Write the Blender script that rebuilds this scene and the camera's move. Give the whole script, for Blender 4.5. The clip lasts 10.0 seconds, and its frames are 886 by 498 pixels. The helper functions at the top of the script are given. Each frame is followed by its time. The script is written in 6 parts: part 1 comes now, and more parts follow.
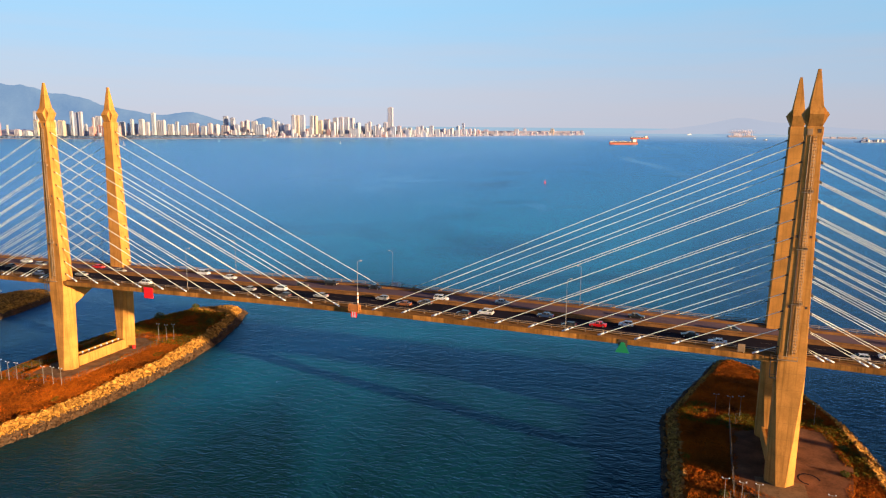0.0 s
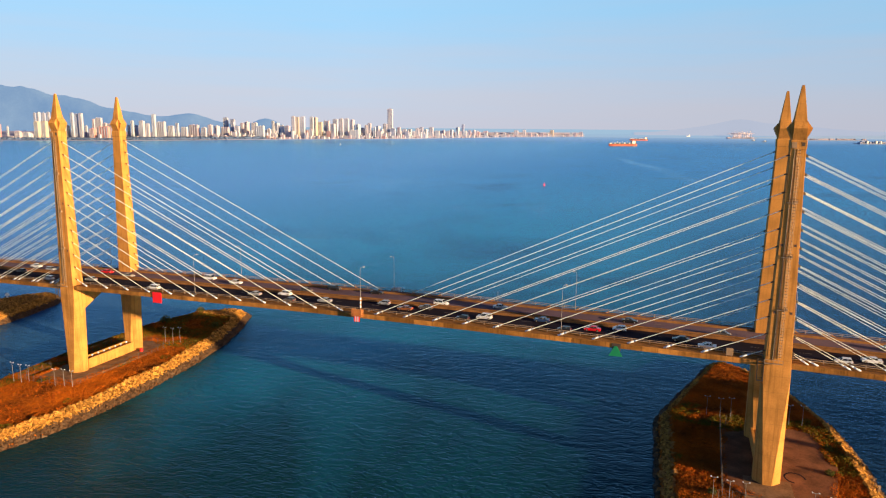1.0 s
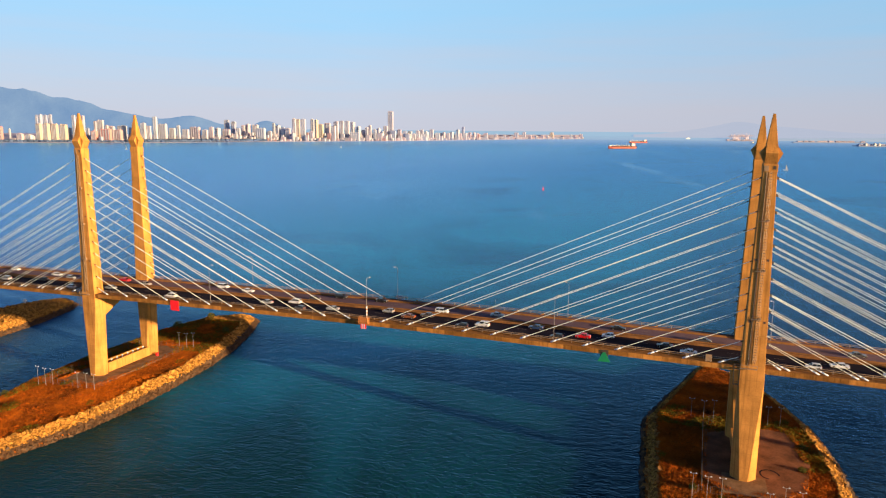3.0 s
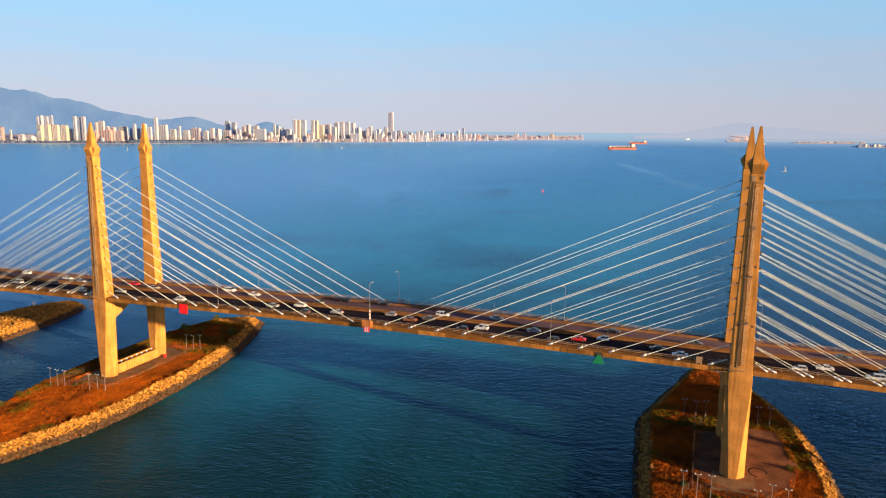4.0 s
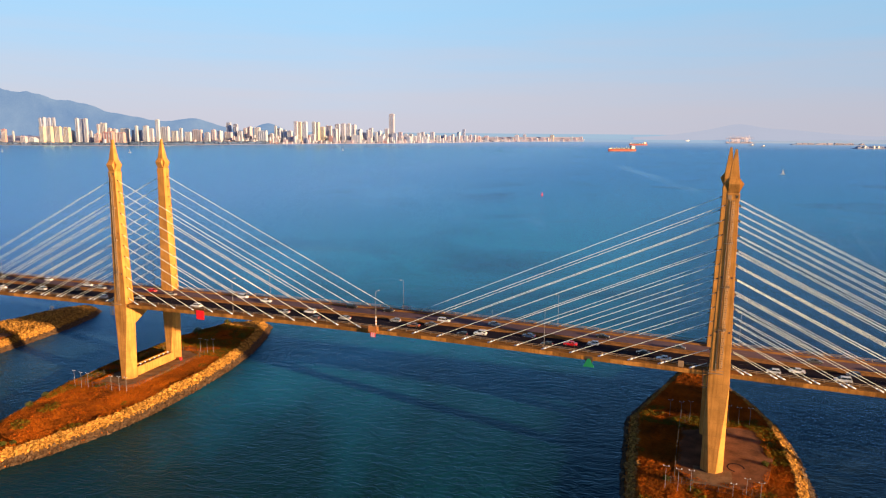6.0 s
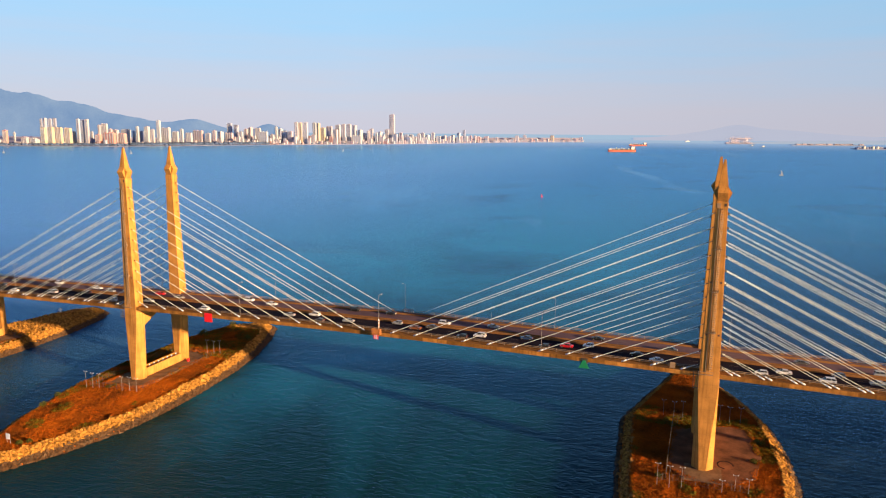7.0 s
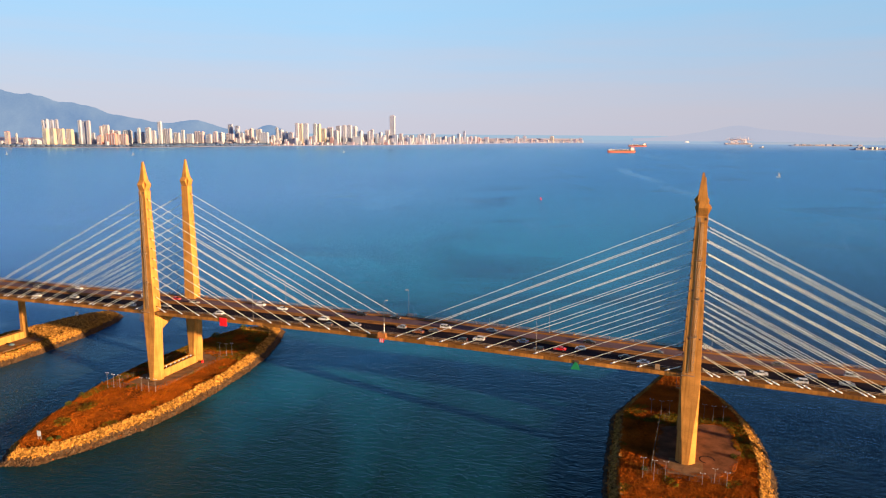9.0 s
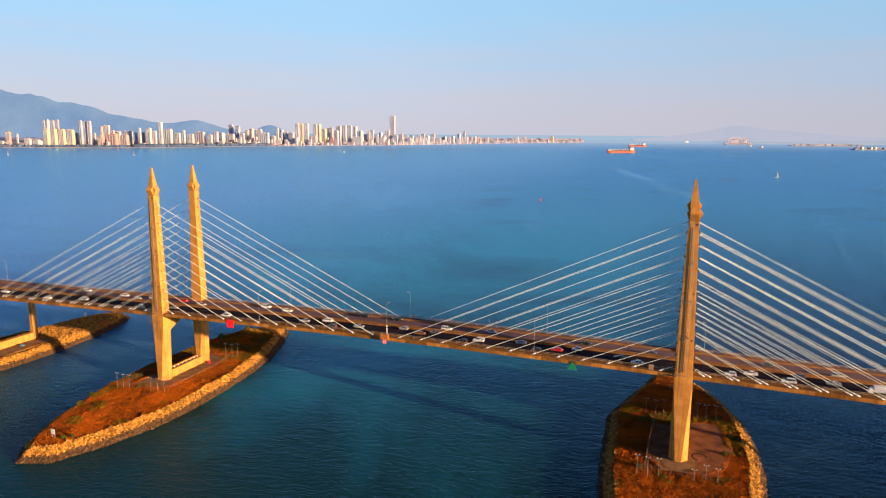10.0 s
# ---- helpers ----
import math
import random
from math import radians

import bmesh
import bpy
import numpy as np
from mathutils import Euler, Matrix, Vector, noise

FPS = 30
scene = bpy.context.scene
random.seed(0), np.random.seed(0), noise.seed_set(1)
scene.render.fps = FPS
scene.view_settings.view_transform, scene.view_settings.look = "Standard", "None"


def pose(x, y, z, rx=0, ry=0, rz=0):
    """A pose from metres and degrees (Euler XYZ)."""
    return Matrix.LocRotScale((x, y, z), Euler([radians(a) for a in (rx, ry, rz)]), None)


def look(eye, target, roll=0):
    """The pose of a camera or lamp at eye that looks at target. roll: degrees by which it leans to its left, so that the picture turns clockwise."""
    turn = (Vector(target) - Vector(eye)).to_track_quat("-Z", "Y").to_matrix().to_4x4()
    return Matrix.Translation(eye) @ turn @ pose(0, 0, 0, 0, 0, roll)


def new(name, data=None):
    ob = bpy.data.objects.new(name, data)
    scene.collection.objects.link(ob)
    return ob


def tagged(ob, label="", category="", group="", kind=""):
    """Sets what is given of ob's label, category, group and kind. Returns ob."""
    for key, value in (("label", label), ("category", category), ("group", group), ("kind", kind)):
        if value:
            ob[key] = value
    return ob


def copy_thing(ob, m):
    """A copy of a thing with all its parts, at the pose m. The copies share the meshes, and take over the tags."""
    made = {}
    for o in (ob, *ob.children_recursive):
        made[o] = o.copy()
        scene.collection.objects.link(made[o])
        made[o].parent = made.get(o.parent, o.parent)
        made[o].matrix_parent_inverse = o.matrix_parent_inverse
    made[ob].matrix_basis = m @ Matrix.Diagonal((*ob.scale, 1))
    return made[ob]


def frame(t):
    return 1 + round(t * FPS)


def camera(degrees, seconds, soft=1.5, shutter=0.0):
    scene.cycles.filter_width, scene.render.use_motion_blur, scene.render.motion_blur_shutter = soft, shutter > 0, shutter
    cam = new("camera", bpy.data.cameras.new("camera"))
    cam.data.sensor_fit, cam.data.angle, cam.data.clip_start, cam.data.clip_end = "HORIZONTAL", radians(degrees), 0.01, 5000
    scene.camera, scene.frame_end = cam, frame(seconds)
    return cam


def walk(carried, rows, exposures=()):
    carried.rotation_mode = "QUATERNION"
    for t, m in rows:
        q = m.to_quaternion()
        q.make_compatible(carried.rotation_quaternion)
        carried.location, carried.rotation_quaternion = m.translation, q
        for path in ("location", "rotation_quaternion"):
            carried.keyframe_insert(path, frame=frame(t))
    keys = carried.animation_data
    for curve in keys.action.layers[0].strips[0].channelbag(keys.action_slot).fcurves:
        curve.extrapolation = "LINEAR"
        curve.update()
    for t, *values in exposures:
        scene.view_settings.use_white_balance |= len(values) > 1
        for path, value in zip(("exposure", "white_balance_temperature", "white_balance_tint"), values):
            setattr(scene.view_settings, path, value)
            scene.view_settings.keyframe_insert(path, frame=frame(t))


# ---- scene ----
cam = camera(65.75, 10.0, soft=1.2)
ROWS = [
    (0, 86.601, -172.326, 88.197, -10.094, 0.460, 19.432),
    (0.5, 87.597, -175.298, 89.604, -10.049, 0.464, 19.416),
    (1, 88.601, -178.311, 91.012, -10.009, 0.469, 19.407),
    (1.5, 89.620, -181.377, 92.424, -9.974, 0.472, 19.404),
    (2, 90.656, -184.502, 93.846, -9.944, 0.475, 19.406),
    (2.5, 91.714, -187.693, 95.280, -9.917, 0.478, 19.412),
    (4, 95.029, -197.691, 99.684, -9.854, 0.480, 19.443),
    (4.5, 96.183, -201.167, 101.189, -9.838, 0.479, 19.455),
    (5, 97.359, -204.713, 102.712, -9.823, 0.477, 19.467),
    (5.5, 98.556, -208.322, 104.253, -9.811, 0.474, 19.479),
    (7, 102.231, -219.464, 108.953, -9.785, 0.459, 19.506),
    (7.5, 103.467, -223.250, 110.533, -9.781, 0.451, 19.513),
    (8, 104.698, -227.050, 112.111, -9.780, 0.443, 19.518),
    (8.5, 105.915, -230.851, 113.682, -9.783, 0.434, 19.522),
    (9, 107.111, -234.635, 115.238, -9.789, 0.424, 19.524),
    (9.5, 108.275, -238.384, 116.771, -9.800, 0.413, 19.527),
    (10, 109.397, -242.077, 118.273, -9.817, 0.402, 19.529),
]
walk(cam, [(t, pose(x, y, z, 90 + pitch, 0, turn) @ pose(0, 0, 0, 0, 0, lean)) for t, x, y, z, pitch, lean, turn in ROWS], [(0.0, 1.51, 6300, 8), (2.5, 1.51, 6300, 8), (5.0, 1.51, 6430, 10), (7.0, 1.51, 6500, 12), (10.0, 1.51, 6500, 12)])

# ---------------------------------------------------------------- light
SUN_AZ, SUN_EL = (0.9701, -0.2425), 9.0
SUN_TURN = math.atan2(SUN_AZ[0], SUN_AZ[1])
world = bpy.data.worlds.new("world")
scene.world = world
world.use_nodes = True
wn = world.node_tree.nodes
sky = wn.new("ShaderNodeTexSky")
sky.sky_type = "NISHITA"
sky.sun_disc = False
sky.sun_elevation, sky.sun_rotation = radians(SUN_EL), SUN_TURN
sky.altitude, sky.air_density, sky.dust_density, sky.ozone_density = 0, 1.0, 1.0, 3.5
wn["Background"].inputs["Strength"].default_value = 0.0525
# sea haze: thick at the horizon, thinning upwards
wl = world.node_tree.links
wco, wsep = wn.new("ShaderNodeTexCoord"), wn.new("ShaderNodeSeparateXYZ")
thin = wn.new("ShaderNodeMapRange")
thin.interpolation_type = "SMOOTHSTEP"
thin.inputs["From Min"].default_value, thin.inputs["From Max"].default_value = -0.02, 1.1
thin.inputs["To Min"].default_value, thin.inputs["To Max"].default_value = 0.9, 0.6
tone = wn.new("ShaderNodeMapRange")
tone.interpolation_type = "SMOOTHSTEP"
tone.inputs["From Min"].default_value, tone.inputs["From Max"].default_value = 0.0, 0.19
high = wn.new("ShaderNodeMapRange")
high.interpolation_type = "SMOOTHSTEP"
high.inputs["From Min"].default_value, high.inputs["From Max"].default_value = 0.17, 0.42
haze, veil, deep = wn.new("ShaderNodeMix"), wn.new("ShaderNodeMix"), wn.new("ShaderNodeMix")
haze.data_type = veil.data_type = deep.data_type = "RGBA"
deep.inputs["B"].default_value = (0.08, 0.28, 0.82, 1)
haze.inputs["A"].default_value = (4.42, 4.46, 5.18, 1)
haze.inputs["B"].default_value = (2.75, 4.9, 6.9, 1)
wl.new(wco.outputs["Generated"], wsep.inputs[0])
# faint long wisps in the haze
wmap, wisp, sway = wn.new("ShaderNodeMapping"), wn.new("ShaderNodeTexNoise"), wn.new("ShaderNodeMath")
wmap.inputs["Scale"].default_value = (2.2, 2.2, 30)
wisp.inputs["Scale"].default_value, wisp.inputs["Detail"].default_value = 1.6, 5
sway.operation = "MULTIPLY_ADD"
sway.inputs[1].default_value = -0.09
lift = wn.new("ShaderNodeMath")
lift.inputs[1].default_value = 0.045
wl.new(wco.outputs["Generated"], wmap.inputs["Vector"])
wl.new(wmap.outputs[0], wisp.inputs["Vector"])
wl.new(wisp.outputs["Fac"], sway.inputs[0])
wl.new(wsep.outputs["Z"], lift.inputs[0])
wl.new(lift.outputs[0], sway.inputs[2])
wl.new(wsep.outputs["Z"], thin.inputs["Value"])
wl.new(sway.outputs[0], tone.inputs["Value"])
wl.new(tone.outputs[0], haze.inputs["Factor"])
wl.new(thin.outputs[0], veil.inputs["Factor"])
wl.new(sky.outputs["Color"], veil.inputs["A"])
wl.new(wsep.outputs["Z"], high.inputs["Value"])
wl.new(high.outputs[0], deep.inputs["Factor"])
wl.new(haze.outputs["Result"], deep.inputs["A"])
wl.new(deep.outputs["Result"], veil.inputs["B"])
# the haze is a little denser and greyer towards the east
east_way, grey, dim = wn.new("ShaderNodeVectorMath"), wn.new("ShaderNodeMapRange"), wn.new("ShaderNodeMix")
east_way.operation = "DOT_PRODUCT"
east_way.inputs[1].default_value = (0.9336, 0.3584, 0)
grey.inputs["From Min"].default_value, grey.inputs["From Max"].default_value = -0.1, 0.7
grey.inputs["To Min"].default_value, grey.inputs["To Max"].default_value = 0.0, 1.0
dim.data_type, dim.blend_type = "RGBA", "MULTIPLY"
dim.inputs["B"].default_value = (0.84, 0.835, 0.84, 1)
wl.new(wco.outputs["Generated"], east_way.inputs[0])
wl.new(east_way.outputs["Value"], grey.inputs["Value"])
wl.new(grey.outputs[0], dim.inputs["Factor"])
wl.new(veil.outputs["Result"], dim.inputs["A"])
# warm glow of the low haze around the sun
sun_way, near_sun, aureole = wn.new("ShaderNodeVectorMath"), wn.new("ShaderNodeMapRange"), wn.new("ShaderNodeMix")
sun_way.operation = "DOT_PRODUCT"
sun_way.inputs[1].default_value = (SUN_AZ[0] * 0.985, SUN_AZ[1] * 0.985, 0.17)
near_sun.interpolation_type = "SMOOTHSTEP"
near_sun.inputs["From Min"].default_value, near_sun.inputs["From Max"].default_value = 0.74, 1.0
aureole.data_type = "RGBA"
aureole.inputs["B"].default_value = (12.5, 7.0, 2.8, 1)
wl.new(wco.outputs["Generated"], sun_way.inputs[0])
wl.new(sun_way.outputs["Value"], near_sun.inputs["Value"])
wl.new(near_sun.outputs[0], aureole.inputs["Factor"])
wl.new(dim.outputs["Result"], aureole.inputs["A"])
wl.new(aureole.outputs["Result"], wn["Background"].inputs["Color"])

sun_data = bpy.data.lights.new("sun", "SUN")
sun_data.energy, sun_data.angle, sun_data.color = 5.0, radians(1.0), (1.0, 0.6, 0.27)
sun = new("sun", sun_data)
ce = math.cos(radians(SUN_EL))
sun.matrix_world = look((0, 0, 0), (-SUN_AZ[0] * ce, -SUN_AZ[1] * ce, -math.sin(radians(SUN_EL))))

# ---------------------------------------------------------------- materials


def material(name, colour, rough=0.7, metal=0.0, vary=0.25, scale=1.0, fine=12.0, bump=0.1, second=None, random_tint=0.0, stain=0.0):
    """A procedural surface: large blotches, fine grain, streaks that run down, bump."""
    m = bpy.data.materials.new(name)
    m.use_nodes = True
    nt = m.node_tree
    b = nt.nodes["Principled BSDF"]
    b.inputs["Roughness"].default_value = rough
    b.inputs["Metallic"].default_value = metal
    if rough >= 0.8:
        b.inputs["Specular IOR Level"].default_value = 0.12
    co = nt.nodes.new("ShaderNodeNewGeometry")
    big = nt.nodes.new("ShaderNodeTexNoise")
    big.inputs["Scale"].default_value = 0.25 * scale
    big.inputs["Detail"].default_value = 5
    small = nt.nodes.new("ShaderNodeTexNoise")
    small.inputs["Scale"].default_value = fine * scale * 0.25
    small.inputs["Detail"].default_value = 4
    for n in (big, small):
        nt.links.new(co.outputs["Position"], n.inputs["Vector"])
    mix = nt.nodes.new("ShaderNodeMix")
    mix.data_type = "RGBA"
    dark = second or tuple(c * (1 - vary) for c in colour)
    light = tuple(min(1, c * (1 + vary * 0.6)) for c in colour)
    mix.inputs["A"].default_value = (*dark, 1)
    mix.inputs["B"].default_value = (*light, 1)
    ramp = nt.nodes.new("ShaderNodeMath")
    ramp.operation = "MULTIPLY_ADD"
    ramp.inputs[1].default_value = 0.55
    nt.links.new(small.outputs["Fac"], ramp.inputs[0])
    shift = nt.nodes.new("ShaderNodeMath")
    shift.operation = "MULTIPLY_ADD"
    shift.inputs[1].default_value, shift.inputs[2].default_value = 1.6, -0.58
    nt.links.new(big.outputs["Fac"], shift.inputs[0])
    nt.links.new(shift.outputs[0], ramp.inputs[2])
    ramp.use_clamp = True
    nt.links.new(ramp.outputs[0], mix.inputs["Factor"])
    last = mix.outputs["Result"]
    if stain:
        mp = nt.nodes.new("ShaderNodeMapping")
        mp.inputs["Scale"].default_value = (1.6, 1.6, 0.06)
        nt.links.new(co.outputs["Position"], mp.inputs["Vector"])
        st = nt.nodes.new("ShaderNodeTexNoise")
        st.inputs["Scale"].default_value, st.inputs["Detail"].default_value = 1.0, 4
        nt.links.new(mp.outputs[0], st.inputs["Vector"])
        cr = nt.nodes.new("ShaderNodeMapRange")
        cr.inputs["From Min"].default_value, cr.inputs["From Max"].default_value = 0.5, 0.72
        cr.inputs["To Max"].default_value = stain
        nt.links.new(st.outputs["Fac"], cr.inputs["Value"])
        m2 = nt.nodes.new("ShaderNodeMix")
        m2.data_type = "RGBA"
        nt.links.new(cr.outputs[0], m2.inputs["Factor"])
        nt.links.new(last, m2.inputs["A"])
        m2.inputs["B"].default_value = (*(c * 0.3 for c in colour), 1)
        last = m2.outputs["Result"]
    if random_tint:
        inf = nt.nodes.new("ShaderNodeNewGeometry")
        hsv = nt.nodes.new("ShaderNodeHueSaturation")
        mr = nt.nodes.new("ShaderNodeMapRange")
        mr.inputs["To Min"].default_value, mr.inputs["To Max"].default_value = 1 - random_tint, 1 + random_tint
        nt.links.new(inf.outputs["Random Per Island"], mr.inputs["Value"])
        nt.links.new(mr.outputs[0], hsv.inputs["Value"])
        nt.links.new(last, hsv.inputs["Color"])
        last = hsv.outputs["Color"]
    nt.links.new(last, b.inputs["Base Color"])
    if bump:
        bp = nt.nodes.new("ShaderNodeBump")
        bp.inputs["Strength"].default_value = bump
        bp.inputs["Distance"].default_value = 0.1
        nt.links.new(small.outputs["Fac"], bp.inputs["Height"])
        nt.links.new(bp.outputs[0], b.inputs["Normal"])
    return m


CONCRETE = material("concrete", (0.5, 0.255, 0.072), 0.85, vary=0.42, scale=0.9, stain=0.6, bump=0.15)


def add_joints(m, step, depth):
    """Thin dark casting joints at even heights."""
    nt = m.node_tree
    b = nt.nodes["Principled BSDF"]
    src = b.inputs["Base Color"].links[0].from_socket
    g = nt.nodes.new("ShaderNodeNewGeometry")
    sep = nt.nodes.new("ShaderNodeSeparateXYZ")
    mod = nt.nodes.new("ShaderNodeMath")
    mod.operation = "PINGPONG"
    mod.inputs[1].default_value = step / 2
    less = nt.nodes.new("ShaderNodeMath")
    less.operation = "LESS_THAN"
    less.inputs[1].default_value = 0.06
    mul = nt.nodes.new("ShaderNodeMath")
    mul.operation = "MULTIPLY"
    mul.inputs[1].default_value = depth
    mx = nt.nodes.new("ShaderNodeMix")
    mx.data_type = "RGBA"
    mx.inputs["B"].default_value = (0.12, 0.085, 0.05, 1)
    nt.links.new(g.outputs["Position"], sep.inputs[0])
    nt.links.new(sep.outputs[2], mod.inputs[0])
    nt.links.new(mod.outputs[0], less.inputs[0])
    nt.links.new(less.outputs[0], mul.inputs[0])
    nt.links.new(mul.outputs[0], mx.inputs["Factor"])
    nt.links.new(src, mx.inputs["A"])
    nt.links.new(mx.outputs["Result"], b.inputs["Base Color"])


add_joints(CONCRETE, 4.05, 0.25)
CONCRETE_DECK = material("stained_concrete", (0.23, 0.116, 0.0372), 0.85, vary=0.5, scale=1.2, stain=0.7, bump=0.2)
MEDIAN = material("grimy_concrete", (0.23, 0.121, 0.0518), 0.9, vary=0.45, scale=1.5, stain=0.4, bump=0.2)
ASPHALT_NEW = material("dark_asphalt", (0.0106, 0.00841, 0.0212), 0.9, vary=0.3, scale=0.5, bump=0.1)
ASPHALT_OLD = material("worn_asphalt", (0.133, 0.0956, 0.137), 0.85, vary=0.25, scale=0.4, bump=0.1)
CABLE = material("cable_sheath", (0.8, 0.94, 1.0), 0.35, vary=0.08, bump=0)
STEEL = material("galvanised_steel", (0.5, 0.5, 0.52), 0.5, 0.1, vary=0.2, bump=0)
CONDUIT = material("brown_conduit", (0.23, 0.122, 0.054), 0.7, vary=0.3, scale=2, bump=0)
POLE_STEEL = material("dull_grey_steel", (0.24, 0.26, 0.3), 0.5, 0.1, vary=0.2, bump=0)
DARK_STEEL = material("dark_steel", (0.06, 0.05, 0.045), 0.6, 0.2, vary=0.2, bump=0)
WHITE_PAINT = material("white_paint", (0.55, 0.66, 0.85), 0.5, vary=0.08, bump=0)
LANE_PAINT = material("worn_lane_paint", (0.2, 0.18, 0.18), 0.8, vary=0.3, bump=0)
RED_SIGN = material("red_board", (0.75, 0.008, 0.02), 0.6, vary=0.06, bump=0)
GREEN_SIGN = material("green_board", (0.0, 0.21, 0.1), 0.6, vary=0.06, bump=0)
RUST = material("rusty_orange_steel", (0.443, 0.178, 0.0566), 0.75, vary=0.4, scale=3, bump=0.1)
ROCK = material("granite_rock", (0.336, 0.181, 0.0443), 0.9, vary=0.45, scale=3, random_tint=0.6, bump=0.4)
ROCK_WET = material("weedy_wet_rock", (0.062, 0.0319, 0.0142), 0.7, vary=0.35, scale=3, random_tint=0.5, bump=0.4)
SOIL = material("dry_soil_and_scrub", (0.443, 0.129, 0.00973), 0.95, vary=0.4, scale=0.5, second=(0.064, 0.024, 0.0072), bump=0.3)
SCRUB = material("dry_scrub", (0.443, 0.122, 0.00708), 0.9, vary=0.5, scale=0.4, second=(0.048, 0.0192, 0.0064), random_tint=0.2, bump=0)
BUSH = material("rusty_bush", (0.549, 0.129, 0.00708), 0.9, vary=0.35, scale=0.5, second=(0.12, 0.036, 0.0048), random_tint=0.12, bump=0)
GREEN_SCRUB = material("green_scrub", (0.168, 0.134, 0.0115), 0.9, vary=0.35, scale=0.5, second=(0.048, 0.048, 0.0096), random_tint=0.35, bump=0)
SLAB = material("dusty_concrete_yard", (0.212, 0.0956, 0.0531), 0.9, vary=0.75, scale=0.8, stain=0.3, bump=0.2)
APRON_DUSTY = material("dusty_apron", (0.221, 0.139, 0.0867), 0.9, vary=0.6, scale=1.2, stain=0.4, bump=0.2)
APRON = material("pale_concrete_apron", (0.301, 0.223, 0.159), 0.9, vary=0.5, scale=1.2, stain=0.3, bump=0.2)


WAKES = [(-136, 2190, 59, 1344, 8, 0.38), (45, 1415, 128, 1039, 8, 0.22), (-131, 3486, 38, 2883, 9, 0.35), (-523, 2399, -152, 2005, 9, 0.2), (266, 4419, 328, 3064, 9, 0.3), (-87, 646, -46, 529, 4, 0.16), (-63, 801, -19, 650, 4, 0.12), (-433, 889, -277, 618, 6, 0.2), (-207, 614, -115, 530, 4, 0.14), (-415, 835, -411, 968, 7, 0.2)]


def water_material():
    m = bpy.data.materials.new("sea_water")
    m.use_nodes = True
    nt = m.node_tree
    nt.nodes.remove(nt.nodes["Principled BSDF"])
    body, gloss, mixer, edge = nt.nodes.new("ShaderNodeBsdfDiffuse"), nt.nodes.new("ShaderNodeBsdfGlossy"), nt.nodes.new("ShaderNodeMixShader"), nt.nodes.new("ShaderNodeFresnel")
    edge.inputs["IOR"].default_value = 1.38
    tint = nt.nodes.new("ShaderNodeMix")
    tint.data_type = "RGBA"
    tint.inputs["A"].default_value, tint.inputs["B"].default_value = (0.36, 0.695, 1.0, 1), (0.44, 0.82, 1.0, 1)
    nt.links.new(tint.outputs["Result"], gloss.inputs["Color"])
    gloss.inputs["Roughness"].default_value = 0.265
    nt.links.new(edge.outputs[0], mixer.inputs[0])
    nt.links.new(body.outputs[0], mixer.inputs[1])
    nt.links.new(gloss.outputs[0], mixer.inputs[2])
    g = nt.nodes.new("ShaderNodeNewGeometry")
    # colour: green-grey silt in wide drifting patches
    patch = nt.nodes.new("ShaderNodeTexNoise")
    patch.inputs["Scale"].default_value, patch.inputs["Detail"].default_value = 0.0035, 5
    patch.inputs["Distortion"].default_value = 1.2
    nt.links.new(g.outputs["Position"], patch.inputs["Vector"])
    mix = nt.nodes.new("ShaderNodeMix")
    mix.data_type = "RGBA"
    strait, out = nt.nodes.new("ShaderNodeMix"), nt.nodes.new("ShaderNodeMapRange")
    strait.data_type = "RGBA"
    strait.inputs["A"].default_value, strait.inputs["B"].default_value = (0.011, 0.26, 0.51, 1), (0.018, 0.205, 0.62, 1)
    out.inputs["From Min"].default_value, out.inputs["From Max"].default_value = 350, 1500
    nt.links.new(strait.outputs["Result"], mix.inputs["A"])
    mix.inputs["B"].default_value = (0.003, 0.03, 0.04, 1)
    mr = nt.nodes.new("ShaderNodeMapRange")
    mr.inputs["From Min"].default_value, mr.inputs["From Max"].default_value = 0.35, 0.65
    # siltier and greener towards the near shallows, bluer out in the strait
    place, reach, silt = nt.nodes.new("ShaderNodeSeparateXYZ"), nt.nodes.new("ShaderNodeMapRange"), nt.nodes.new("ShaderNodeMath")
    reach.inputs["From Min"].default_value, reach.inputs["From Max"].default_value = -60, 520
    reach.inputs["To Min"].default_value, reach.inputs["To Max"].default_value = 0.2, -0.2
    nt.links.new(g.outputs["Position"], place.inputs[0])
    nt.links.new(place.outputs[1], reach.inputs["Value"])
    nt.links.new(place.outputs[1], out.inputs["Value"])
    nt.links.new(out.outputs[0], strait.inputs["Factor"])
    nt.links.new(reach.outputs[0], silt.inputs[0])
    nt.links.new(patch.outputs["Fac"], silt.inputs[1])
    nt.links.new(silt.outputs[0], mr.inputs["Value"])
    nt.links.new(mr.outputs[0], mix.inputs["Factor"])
    # paler, bluer water over to the west: sea haze painted into the colour
    wx, west_haze = nt.nodes.new("ShaderNodeMapRange"), nt.nodes.new("ShaderNodeMix")
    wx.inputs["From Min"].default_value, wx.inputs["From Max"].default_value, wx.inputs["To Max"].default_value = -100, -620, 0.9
    west_haze.data_type = "RGBA"
    west_haze.inputs["B"].default_value = (0.12, 0.28, 1.0, 1)
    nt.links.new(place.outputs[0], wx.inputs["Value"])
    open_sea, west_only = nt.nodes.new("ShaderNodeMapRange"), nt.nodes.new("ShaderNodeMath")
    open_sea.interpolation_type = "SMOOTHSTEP"
